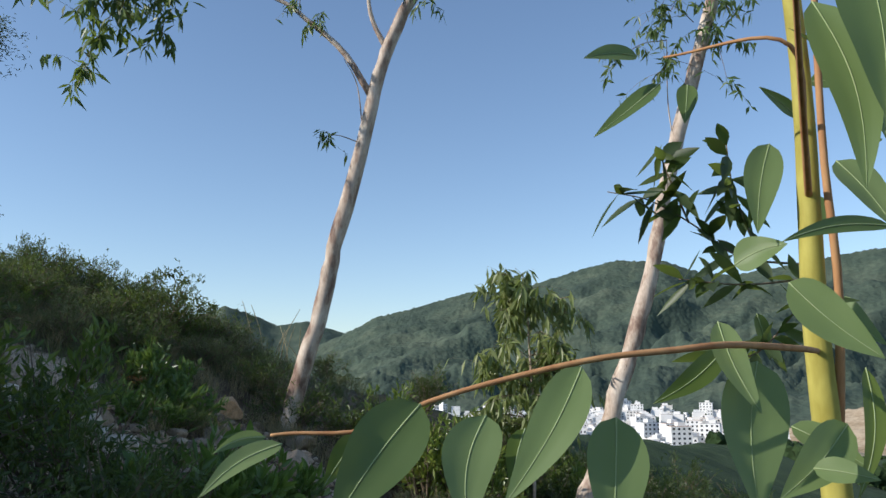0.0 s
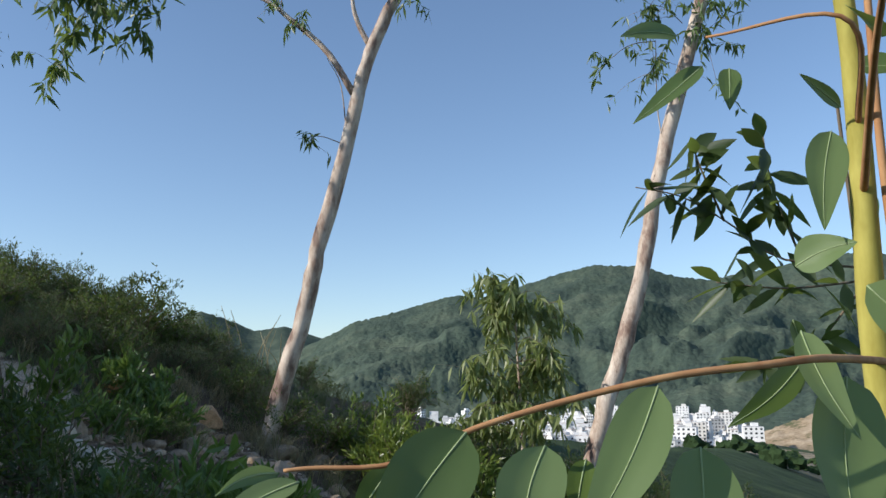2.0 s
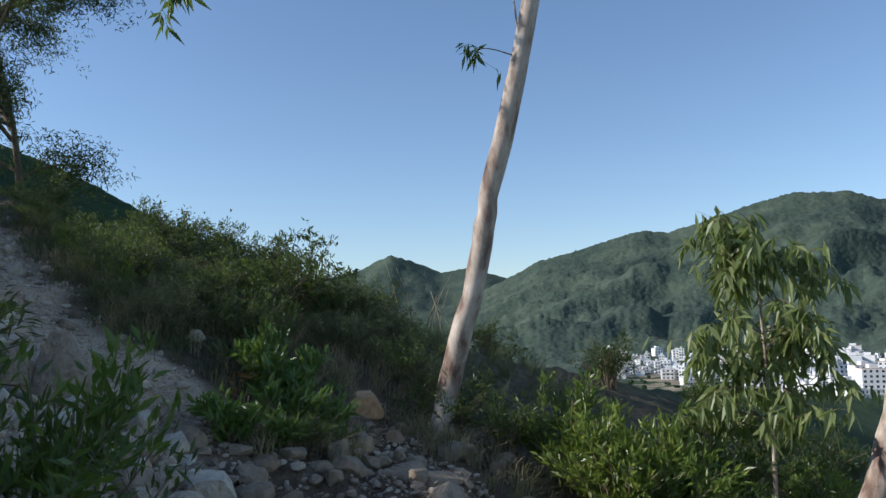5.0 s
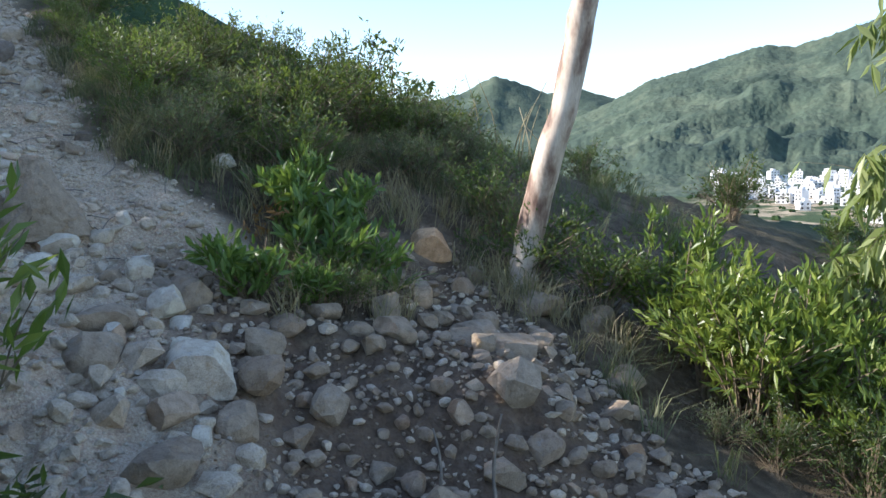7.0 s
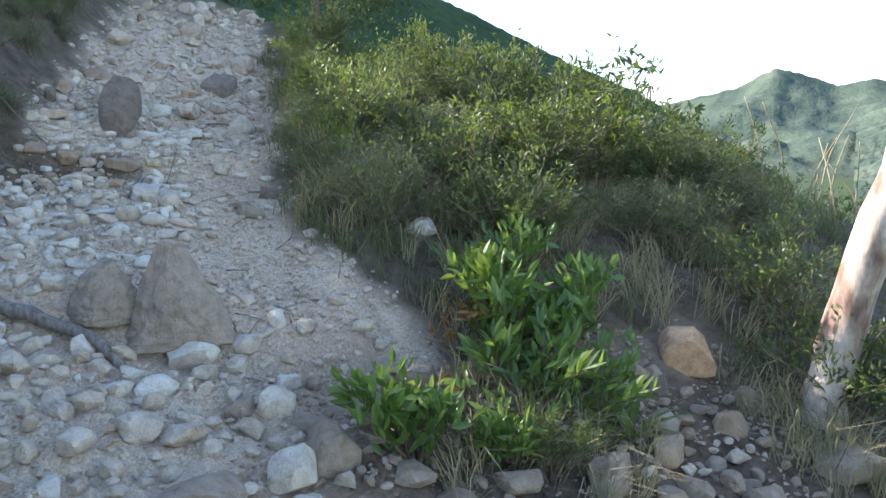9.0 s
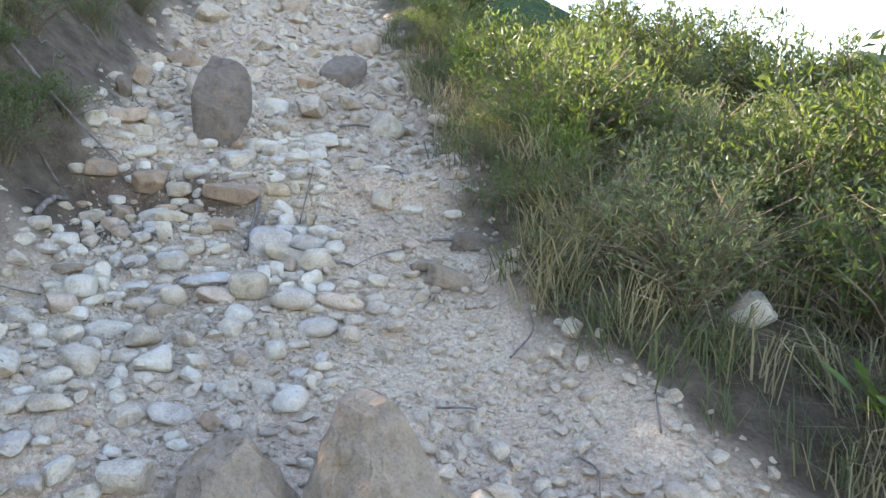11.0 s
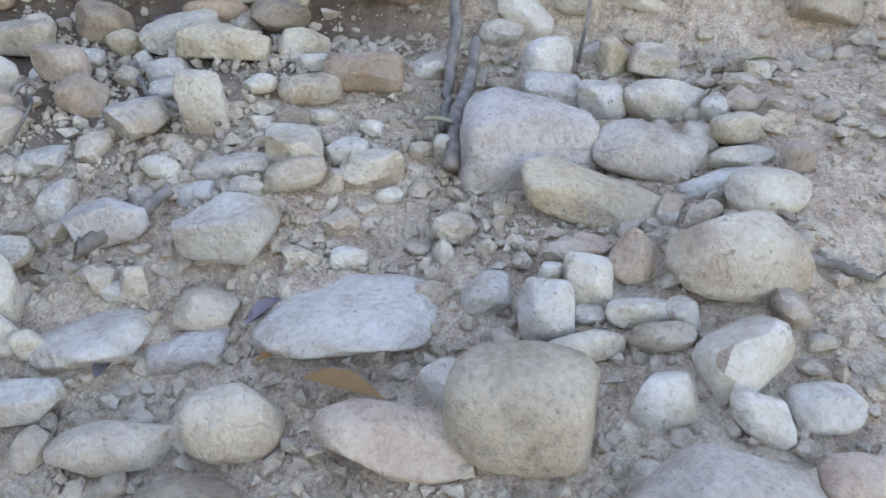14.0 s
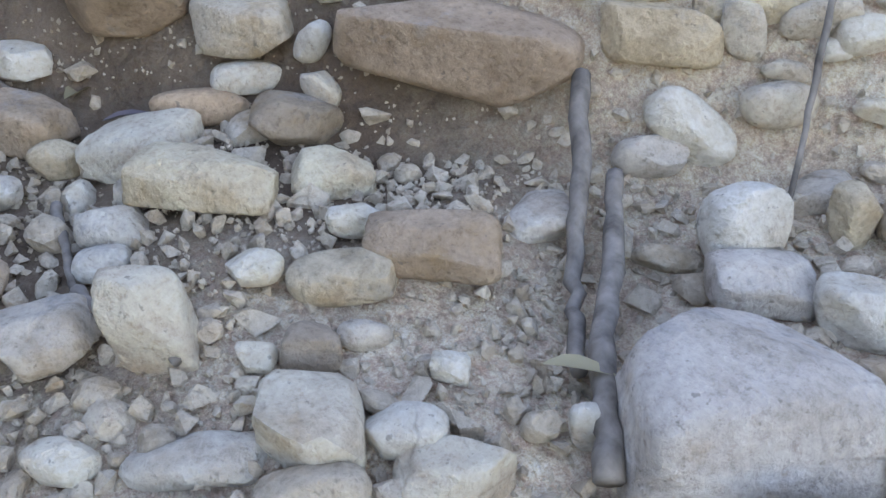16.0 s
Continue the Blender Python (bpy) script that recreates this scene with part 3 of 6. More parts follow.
gum_tree("leaning gum tree with smooth tan bark above the town",
         [(1.9, 11.9, -0.7), (2.0, 12.0, -0.03), (2.25, 12.0, 0.49), (2.55, 12.0, 1.53), (2.89, 12.0, 2.53), (3.17, 12.0, 3.46), (3.47, 12.0, 4.78), (3.92, 12.0, 6.43), (4.31, 12.0, 7.77), (4.9, 12.0, 9.8)],
         0.14, 0.10, [([(3.6, 12.0, 5.3), (3.5, 11.9, 6.0), (3.5, 11.8, 7.0)], 0.012, 0.006)],
         [((3.5, 11.8, 6.8), (3.4, 11.7, 6.3), 0.4, 120, 0.17), ((4.2, 12.0, 7.6), (4.4, 11.8, 6.4), 0.32, 110, 0.2), ((3.5, 11.8, 7.0), (2.6, 11.6, 6.5), 0.25, 60, 0.18),
          ((4.0, 12, 7.4), (3.4, 11.6, 7.5), 0.4, 140, 0.18), ((4.3, 12, 7.8), (4.7, 11.8, 7.3), 0.3, 70, 0.2)], 12)


# ---- shrubs ----
def shrub_meshes(name, seed, tall, wide, stems, leaves, length, width, leaf_mat, upright=0.6, fine=False, droop=0.1, clump=7):
    """One shrub: stems that fan out from the root, and leaves in tufts towards their ends."""
    rng = np.random.default_rng(seed)
    wood, nodes, dirs = Pile(), [], []
    for k in range(stems):
        a, out = rng.uniform(0, 6.28), rng.uniform(0.15, 1.0) ** 0.7 * wide
        h = tall * rng.uniform(0.55, 1.0) * (1 - 0.35 * (out / wide) ** 2)
        e = np.array([np.cos(a) * out, np.sin(a) * out, h])
        m = e * [0.35, 0.35, 0.55] + rng.normal(0, 0.05 * wide, 3)
        line = curve_points([[rng.normal(0, 0.05), rng.normal(0, 0.05), -0.1], m, e], 6)
        wood.add(*tube(line, np.linspace(0.010, 0.003, 6) * (0.7 + tall * 0.4), 3))
        for j in range(2, 6):
            nodes.append(line[j])
            dirs.append(line[j] - line[j - 1])
        for q in range(2):
            o = line[rng.integers(2, 5)]
            te = o + rng.normal(0, 0.16 * wide, 3) + [0, 0, 0.13 * tall]
            tw = curve_points([o, (o + te) / 2 + rng.normal(0, 0.02, 3), te], 4)
            wood.add(*tube(tw, np.linspace(0.004, 0.0015, 4), 3))
            for j in (1, 2, 3):
                nodes.append(tw[j])
                dirs.append(tw[j] - tw[j - 1])
    nodes, dirs = np.array(nodes), unit(np.array(dirs))
    weight = np.clip(nodes[:, 2] / tall, 0.15, 1) ** 0.7
    pick = rng.choice(len(nodes), leaves // clump + 1, p=weight / weight.sum())
    pick = np.repeat(pick, clump)[:leaves]
    at = nodes[pick] + rng.normal(0, 0.035 * (1 + wide * 0.3), (leaves, 3))
    at[:, 2] = np.maximum(at[:, 2], 0.03)
    way = dirs[pick] * upright + rng.normal(0, 0.55, (leaves, 3)) + [0, 0, upright * 0.5]
    v, f = leaf_blades(rng, at, way, rng.uniform(0.6, 1.2, leaves) * length, rng.uniform(0.7, 1.2, leaves) * width, 0.35, droop, fine)
    return wood.mesh(name + "_stems", M["twig"]), mesh_of(name + "_leaves", v, f, leaf_mat)


def shrub(label, meshes, group, category="shrub", name="shrub"):
    s = thing(name, label, category, group)
    part("branching", meshes[0], s)
    part("foliage", meshes[1], s)
    return s


KINDS = {
    "broad": [shrub_meshes("broad", 100 + i, 0.62, 0.42, 14, 380, 0.15, 0.040, M["leaf_broad"], 0.9, True) for i in range(2)],
    "hop": [shrub_meshes("hop", 110 + i, 1.15, 0.62, 24, 1150, 0.125, 0.031, M["leaf_fresh"], 0.9) for i in range(3)],
    "green": [shrub_meshes("green", 120 + i, 0.95, 0.75, 28, 1800, 0.07, 0.021, M["leaf_mid"], 0.6) for i in range(3)],
    "grey": [shrub_meshes("grey", 130 + i, 0.75, 0.7, 30, 1900, 0.056, 0.012, M["leaf_grey"], 0.5) for i in range(2)],
    "dry": [shrub_meshes("dry", 150, 0.5, 0.3, 7, 70, 0.11, 0.035, M["leaf_dry"], 0.5, True)],
    "dark": [shrub_meshes("dark", 140 + i, 1.3, 0.9, 30, 1800, 0.10, 0.024, M["leaf_shaded"], 0.5) for i in range(2)],
}
LABELS = {
    "broad": "low bright green shrub with broad upright leaves beside the track",
    "hop": "bright green shrub with narrow glossy leaves",
    "green": "dense mid-green shrub on the slope",
    "grey": "low grey-green fine-leaved shrub on the slope",
    "dry": "withered shrub with red-brown dry leaves",
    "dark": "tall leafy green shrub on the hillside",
}
first = {}


def plant(kind, x, y, size=1.0, turn=0.0, lift=0.0, rng=random):
    which = rng.randrange(len(KINDS[kind]))
    m = pose(x, y, ground_at(x, y) - 0.03 + lift, rng.uniform(-6, 6), rng.uniform(-6, 6), turn or rng.uniform(0, 360)) @ Matrix.Scale(size, 4)
    key = (kind, which)
    if key not in first:
        first[key] = shrub(LABELS[kind], KINDS[kind][which], kind + " shrubs on the slope")
        first[key].matrix_basis = m
        return first[key]
    loc, rot, sc = m.decompose()
    ob = copy_thing(first[key], Matrix.LocRotScale(loc, rot, None))
    ob.scale = sc
    return ob


rs = random.Random(5)


def thicket(kinds, s0, s1, lat0, lat1, n, lo, hi, tries=30, margin=0.38):
    """Shrubs strewn over a stretch of the slope, given along and beside the track, none on bare ground."""
    for k in range(n):
        for q in range(tries):
            s, l = rs.uniform(s0, s1), rs.uniform(lat0, lat1)
            p = PATH_AT + s * PATH_WAY + l * np.array([PATH_WAY[1], -PATH_WAY[0]])
            ring = p + margin * np.array([(0, 0), (1, 0), (-1, 0), (0, 1), (0, -1)])
            if cover_at(ring[:, 0], ring[:, 1]).min() > 0.8 and np.hypot(*(p - (-3.1, 12.0))) > 0.9:
                plant(rs.choice(kinds), p[0], p[1], rs.uniform(lo, hi), rng=rs)
                break


thicket(["grey", "green", "grey"], -1.6, 3.0, 1.5, 3.4, 30, 0.6, 0.95)
thicket(["green", "grey", "dark", "grey"], -2.2, 4.0, 3.2, 6.0, 40, 0.7, 1.05)
thicket(["grey", "dark", "green"], 3.0, 11.0, 1.6, 6.0, 40, 0.6, 0.9)
thicket(["dark", "green"], 0.0, 14.0, 6.0, 13.0, 34, 0.6, 0.9)
# shrubs left of the track; the unseen ones farther up are added for shade
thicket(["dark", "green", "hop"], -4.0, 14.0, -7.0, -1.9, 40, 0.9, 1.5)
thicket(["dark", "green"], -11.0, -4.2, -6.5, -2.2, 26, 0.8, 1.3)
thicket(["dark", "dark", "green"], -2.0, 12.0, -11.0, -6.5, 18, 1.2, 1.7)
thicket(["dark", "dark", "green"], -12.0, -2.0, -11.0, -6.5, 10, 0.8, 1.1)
thicket(["green", "dark", "hop"], -7.5, -3.5, 5.5, 9.0, 24, 0.6, 0.9)
for px, py, kind, size in [(-0.6, 12.0, "hop", 1.2), (-0.3, 11.7, "hop", 1.2), (0.15, 11.9, "hop", 1.3), (0.65, 11.6, "hop", 1.1), (-0.1, 11.1, "dark", 0.45), (0.5, 11.0, "dark", 0.55), (-0.5, 11.2, "grey", 0.5),
                           (1.1, 11.5, "hop", 0.8), (1.2, 10.9, "dark", 0.6), (-1.6, 12.4, "green", 1.0), (-0.9, 12.6, "hop", 1.2), (0.2, 13.0, "hop", 1.3), (1.0, 13.4, "dark", 1.2), (2.6, 12.6, "green", 1.2), (3.4, 13.2, "dark", 1.2), (2.2, 13.8, "hop", 1.2)]:
    plant(kind, px, py, size, rng=rs)
for k in range(10):
    px, py = rs.uniform(0.5, 5.0), rs.uniform(14.0, 20.0)
    plant(rs.choice(("dark", "green", "hop")), px, py, rs.uniform(0.5, 0.8), rng=rs)
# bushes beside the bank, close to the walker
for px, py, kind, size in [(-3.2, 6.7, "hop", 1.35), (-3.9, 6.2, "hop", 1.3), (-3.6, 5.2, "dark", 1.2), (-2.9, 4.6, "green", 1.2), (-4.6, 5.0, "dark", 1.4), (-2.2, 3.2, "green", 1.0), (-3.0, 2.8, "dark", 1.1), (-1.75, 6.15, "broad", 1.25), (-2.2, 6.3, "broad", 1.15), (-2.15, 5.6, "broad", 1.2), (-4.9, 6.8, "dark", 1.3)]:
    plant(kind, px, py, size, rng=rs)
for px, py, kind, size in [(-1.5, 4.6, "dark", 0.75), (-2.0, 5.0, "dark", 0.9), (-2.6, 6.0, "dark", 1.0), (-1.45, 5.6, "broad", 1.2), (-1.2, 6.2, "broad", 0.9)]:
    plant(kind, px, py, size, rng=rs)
# the low broad-leaved clump on the knoll beside the track
for px, py, size in [(-3.68, 9.8, 0.95), (-3.4, 10.2, 0.7), (-3.55, 10.7, 1.0), (-3.95, 11.0, 1.1), (-3.25, 10.9, 0.9), (-3.75, 11.45, 1.05), (-4.25, 11.3, 1.0)]:
    plant("broad", px, py, size, rng=rs)
for px, py, kind, size in [(-3.2, 10.3, "green", 0.5), (-4.3, 11.4, "grey", 0.6), (-6.95, 8.95, "grey", 0.35), (-6.55, 8.72, "grey", 0.4), (-7.6, 9.15, "grey", 0.45), (-8.5, 9.75, "green", 0.5), (-9.2, 10.2, "grey", 0.6)]:
    plant(kind, px, py, size, rng=rs)
thicket(["green", "grey", "grey", "hop"], -1.2, 5.0, 1.2, 1.9, 24, 0.32, 0.55, 30, 0.1)
thicket(["green", "grey"], -1.5, 5.0, -1.9, -1.1, 16, 0.3, 0.55, 30, 0.08)
plant("dry", -4.15, 10.75, 0.75, rng=rs)
plant("dry", -3.85, 10.3, 0.5, rng=rs)
# a tuft of long strap-shaped leaves at the foot of the clump
strap = thing("strap_leaf_plant", "low plant with long arching strap leaves", "plant")
sr = np.random.default_rng(44)
for k in range(11):
    a = k * 0.57 + sr.uniform(-0.2, 0.2)
    v, f = leaf_blades(sr, [(-3.05, 10.95, ground_at(-3.05, 10.95))], [(np.cos(a) * 0.8, np.sin(a) * 0.8, sr.uniform(0.5, 1.1))], sr.uniform(0.32, 0.55), 0.045, 0.3, 0.35, True, (0, 0, 1))
    part("leaf", mesh_of("leaf", v, f, M["leaf_fresh"], True), strap)
for px, py, kind, size in [(3.2, 14.2, "dark", 0.9), (4.0, 14.8, "green", 1.0), (4.8, 15.4, "dark", 1.0), (5.6, 16.0, "green", 1.1), (3.6, 16.0, "dark", 1.0), (4.6, 17.0, "dark", 1.1), (6.2, 17.4, "green", 1.1), (2.6, 15.4, "green", 1.0), (5.2, 18.6, "dark", 1.2), (6.8, 19.0, "dark", 1.2),
                           (1.6, 15.2, "green", 0.9), (0.6, 14.6, "green", 0.9), (7.6, 18.0, "green", 1.1), (3.4, 18.4, "dark", 1.0), (2.0, 17.4, "dark", 0.9)]:
    plant(kind, px, py, size, rng=rs)


# ---- stones ----
def ball(level):
    bm = bmesh.new()
    bmesh.ops.create_icosphere(bm, subdivisions=level, radius=1.0)
    v = np.array([x.co[:] for x in bm.verts])
    f = [tuple(q.index for q in p.verts) for p in bm.faces]
    bm.free()
    return v, f


BALLS = {k: ball(k) for k in (1, 2, 3, 4)}


def stone_shape(seed, level, cuts=11, lo=0.38, hi=0.78):
    """A broken, worn stone: a ball cut by planes and roughened; one unit wide."""
    rng = np.random.default_rng(seed)
    v, f = BALLS[level]
    v = v * np.array([1.0, rng.uniform(0.8, 1.0), 1.0])
    for k in range(cuts):
        n = unit(rng.normal(0, 1, 3) * [1, 1, 0.8])
        c = rng.uniform(lo, hi)
        d = v @ n - c
        v = np.where(d[:, None] > 0, v - (d * 0.97)[:, None] * n, v)
    if level > 1:
        w = sum(np.sin(v @ unit(rng.normal(0, 1, 3)) * q + rng.uniform(0, 6)) / q for q in (3, 5, 8, 13, 19, 27))
        v = v * (1 + 0.022 * w)[:, None] + rng.normal(0, 0.004, v.shape)
    a, b = v.min(0), v.max(0)
    return (v - (a + b) / 2) / (b - a), f


def worn_shape(seed, level, square, cuts, lo, hi, rough=0.02):
    """A stone between a cube and a ball (square), with faces broken off and its surface worn; one unit wide."""
    rng = np.random.default_rng(seed)
    v, f = BALLS[level]
    v = v / (np.abs(v) ** square).sum(1, keepdims=True) ** (1.0 / square)
    sh = np.eye(3) + rng.normal(0, 0.10, (3, 3)) * (1 - np.eye(3))
    v = v @ sh
    for k in range(cuts):
        n = unit(rng.normal(0, 1, 3))
        d = v @ n - rng.uniform(lo, hi)
        v = np.where(d[:, None] > 0, v - (d * 0.96)[:, None] * n, v)
    w = sum(np.sin(v @ unit(rng.normal(0, 1, 3)) * q + rng.uniform(0, 6)) / q for q in (2.5, 4, 6, 9, 14, 20, 29))
    chips = sum(np.maximum(0, np.sin(v @ unit(rng.normal(0, 1, 3)) * q + rng.uniform(0, 6)) - 0.55) for q in (4, 5, 7))
    v = v * (1 + rough * 1.6 * w - rough * 1.2 * chips)[:, None] + rng.normal(0, 0.0035, v.shape)
    a, b = v.min(0), v.max(0)
    return (v - (a + b) / 2) / (b - a), f


def broken_shape(seed, corners=15):
    """A small angular stone: the hull of a few points."""
    rng = np.random.default_rng(seed)
    bm = bmesh.new()
    for q in unit(rng.normal(0, 1, (corners, 3))) * rng.uniform(0.75, 1.0, (corners, 1)) * [1, 0.9, 0.8]:
        bm.verts.new(q)
    out = bmesh.ops.convex_hull(bm, input=bm.verts[:])
    spare = [x for x in out["geom_interior"] + out["geom_unused"] if isinstance(x, bmesh.types.BMVert)]
    bmesh.ops.delete(bm, geom=list(set(spare)), context="VERTS")
    bm.verts.index_update()
    v = np.array([x.co[:] for x in bm.verts])
    f = [tuple(q.index for q in p.verts) for p in bm.faces]
    bm.free()
    a, b = v.min(0), v.max(0)
    return (v - (a + b) / 2) / (b - a), f


ROUND = [worn_shape(400 + i, 4, 2.8, 4, 0.74, 0.98, 0.024) for i in range(12)]
BLOCK = [worn_shape(420 + i, 4, 7.0, 7, 0.74, 1.08, 0.022) for i in range(14)]
SLAB = [worn_shape(440 + i, 4, 3.4, 5, 0.76, 1.0, 0.04) for i in range(5)]
WELL = [worn_shape(300 + i, 4 if i < 3 else 3, 6.0, 9, 0.64, 1.0, 0.025) for i in range(14)] + [worn_shape(320 + i, 3, 2.8, 8, 0.6, 0.95, 0.025) for i in range(4)]
PLAIN = [worn_shape(330 + i, 2, 2.8, 6, 0.66, 0.95) for i in range(6)] + [broken_shape(350 + i, 18) for i in range(10)]
ROUGH = [broken_shape(370 + i, 12) for i in range(14)]
CROWN = [stone_shape(380 + i, 2) for i in range(8)]
taken = []
stone_rng = random.Random(9)
stone_meshes = {}
STONE_LABEL = {"stone": "pale cream sandstone lying on the stony track", "rust": "rusty brown sandstone block set in the track", "dark": "dark weathered rock beside the track",
               "field": "brown earth-stained angular rock in the gully", "grey": "flat pale grey stone embedded in the dust", "ochre": "rounded stone with ochre stains on the track", "pink": "pinkish angular stone on the track", "gold": "honey-coloured angular block on the track", "mauve": "large grey-pink block of layered rock on the track", "orange": "orange-tan angular boulder on the slope"}


def stone(x, y, wide, deep, tall, tone="stone", sunk=0.23, turn=None, shape=None):
    i = stone_rng.randrange(len(WELL)) if shape is None else shape
    if (i, tone) not in stone_meshes:
        stone_meshes[i, tone] = mesh_of("stone", *WELL[i], M[tone], True, 24)
    ob = tagged(new("stone", stone_meshes[i, tone]), STONE_LABEL[tone], "stone", "loose stones on the track")
    a = stone_rng.uniform(-25, 25) + 48 + stone_rng.choice((0, 180)) if turn is None else turn
    ob.matrix_world = pose(x, y, ground_at(x, y) + tall * (0.5 - sunk), stone_rng.uniform(-9, 9), stone_rng.uniform(-9, 9), a) @ Matrix.Diagonal((wide * 1.08, deep * 1.12, tall * 1.45, 1))
    taken.append((x, y, wide * 0.48))
    return ob


standing = stone(-8.43, 11.1, 0.36, 0.28, 0.50, "dark", 0.16, 40, 2)
standing["label"], standing.name = "tall dark standing rock in the middle of the track", "standing_rock"


def earth_stump(x, y, wide, tall, seed):
    """A steep stump of stony earth left standing where the rain has washed the track away."""
    rng = np.random.default_rng(seed)
    v, f = BALLS[4]
    t = np.clip((1 - v[:, 2]) / 2, 0, 1)
    w = sum(np.sin(v @ unit(rng.normal(0, 1, 3)) * q + rng.uniform(0, 6)) / q for q in (3, 5, 8, 13, 21, 30))
    cone = (0.12 + 0.8 * t) / np.maximum(np.hypot(v[:, 0], v[:, 1]), 0.3)
    v = v * np.column_stack([cone, cone, np.ones(len(v))]) * (1 + 0.16 * w)[:, None]
    for k in range(9):
        n = unit(rng.normal(0, 1, 3) * [1, 1, 0.2])
        d = v @ n - rng.uniform(0.5, 0.8)
        v = np.where(d[:, None] > 0, v - (d * 0.8)[:, None] * n, v)
    v = v + rng.normal(0, 0.014, v.shape) + np.column_stack([-0.1 * v[:, 2], np.zeros(len(v)), np.zeros(len(v))])
    ob = tagged(new("earth_stump", mesh_of("earth_stump", v * [wide / 2, wide * 0.42, tall * 0.62], f, M["field"])), "steep brown stump of stony earth in the track", "earth stump", "earth stumps in the track")
    ob.matrix_world = pose(x, y, ground_at(x, y) + tall * 0.36, 0, 0, 40)
    taken.append((x, y, wide * 0.4))


earth_stump(-5.28, 9.52, 0.8, 0.56, 3)
earth_stump(-5.62, 9.26, 0.65, 0.34, 4)
stone(-8.81, 11.78, 0.208, 0.163, 0.111, "stone")
stone(-9.35, 12.96, 0.413, 0.322, 0.239, "dark")
stone(-4.11, 8.78, 0.391, 0.305, 0.137, "field")
stone(-3.23, 10.45, 0.186, 0.145, 0.138, "field")
stone(-3.24, 10.08, 0.245, 0.191, 0.086, "field")
stone(-3.19, 12.18, 0.36, 0.30, 0.25, "orange", 0.2, 20, 9)
stone(-2.77, 12.24, 0.233, 0.182, 0.128, "field")
stone(-2.08, 11.91, 0.425, 0.331, 0.175, "field")
stone(-2.93, 10.51, 0.22, 0.172, 0.182, "field")
stone(-2.33, 11.12, 0.231, 0.18, 0.146, "field")
stone(-2.96, 10.02, 0.237, 0.185, 0.117, "field")
stone(-5.09, 9.45, 0.298, 0.232, 0.134, "stone")
stone(-2.36, 10.56, 0.317, 0.248, 0.136, "field")
stone(-3.34, 9.39, 0.251, 0.196, 0.162, "field")
stone(-4.06, 7.97, 0.225, 0.176, 0.098, "field")
stone(-1.57, 12.26, 0.258, 0.201, 0.211, "field")
stone(-3.85, 8.44, 0.301, 0.235, 0.178, "field")
stone(-4.89, 9.11, 0.207, 0.162, 0.111, "stone")
stone(-2.0, 10.74, 0.387, 0.302, 0.152, "field")
stone(-2.71, 10.09, 0.269, 0.21, 0.139, "field")
stone(-3.38, 8.76, 0.40, 0.32, 0.24, "stone")
stone(-3.04, 7.95, 0.406, 0.317, 0.142, "field")
stone(-2.36, 10.87, 0.358, 0.279, 0.125, "field")
stone(-1.6, 12.03, 0.204, 0.204, 0.183, "field")
stone(-1.26, 11.31, 0.364, 0.284, 0.155, "field")
stone(-5.89, 9.1, 0.153, 0.119, 0.071, "stone")
stone(-4.58, 9.73, 0.143, 0.111, 0.081, "stone")
stone(-4.28, 9.59, 0.16, 0.125, 0.063, "field")
stone(-5.44, 8.8, 0.164, 0.128, 0.076, "stone")
stone(-5.02, 8.96, 0.158, 0.123, 0.055, "stone")
stone(-5.46, 9.01, 0.128, 0.1, 0.105, "stone")
stone(-4.54, 9.37, 0.159, 0.124, 0.093, "field")
stone(-4.87, 9.92, 0.092, 0.092, 0.083, "stone")
stone(-4.92, 9.73, 0.18, 0.14, 0.083, "stone")
stone(-5.07, 11.55, 0.24, 0.187, 0.115, "stone")
stone(-4.15, 11.18, 0.154, 0.12, 0.076, "field")
stone(-3.59, 10.46, 0.112, 0.087, 0.087, "field")
# the stones of the near track
def rock(x, y, wide, deep, tall, form, tone, sunk, turn, lean=0):
    """A stone of the near track: its size, whether rounded, blocky or flat, how deep it sits and how it leans."""
    forms = {"round": ROUND, "block": BLOCK, "slab": SLAB}[form]
    i = len(taken) * 5 % len(forms)
    key = (form, i, tone)
    if key not in stone_meshes:
        stone_meshes[key] = mesh_of("stone", *forms[i], M[tone], True)
    ob = tagged(new("stone", stone_meshes[key]), STONE_LABEL[tone], "stone", "loose stones on the track")
    ob.matrix_world = pose(x, y, ground_at(x, y) + tall * (0.5 - sunk), stone_rng.uniform(2, 14), lean + stone_rng.uniform(-5, 5), turn) @ Matrix.Diagonal((wide * 1.03, deep * 1.05, tall * 1.05, 1))
    taken.append((x, y, min(wide, deep) * 0.5))
    return ob


rock(-7.12, 10.50, 0.220, 0.171, 0.131, "block", "mauve", 0.12, 55, 0)
rock(-7.25, 10.70, 0.090, 0.070, 0.099, "round", "grey", 0.13, 55, 0)
rock(-7.20, 10.66, 0.106, 0.074, 0.059, "block", "mauve", 0.12, 50, 0)
rock(-6.94, 10.47, 0.240, 0.075, 0.063, "block", "gold", 0.12, 45, 17)
rock(-6.95, 10.61, 0.179, 0.093, 0.080, "round", "stone", 0.13, 50, 5)
rock(-7.03, 10.76, 0.144, 0.088, 0.068, "round", "stone", 0.13, 45, 0)
rock(-7.11, 10.69, 0.084, 0.066, 0.067, "round", "grey", 0.13, 40, 0)
rock(-7.12, 10.85, 0.093, 0.073, 0.059, "block", "stone", 0.12, 40, 0)
rock(-7.18, 10.81, 0.052, 0.041, 0.077, "block", "gold", 0.12, 56, 0)
rock(-6.87, 10.73, 0.092, 0.056, 0.052, "round", "ochre", 0.13, 56, 0)
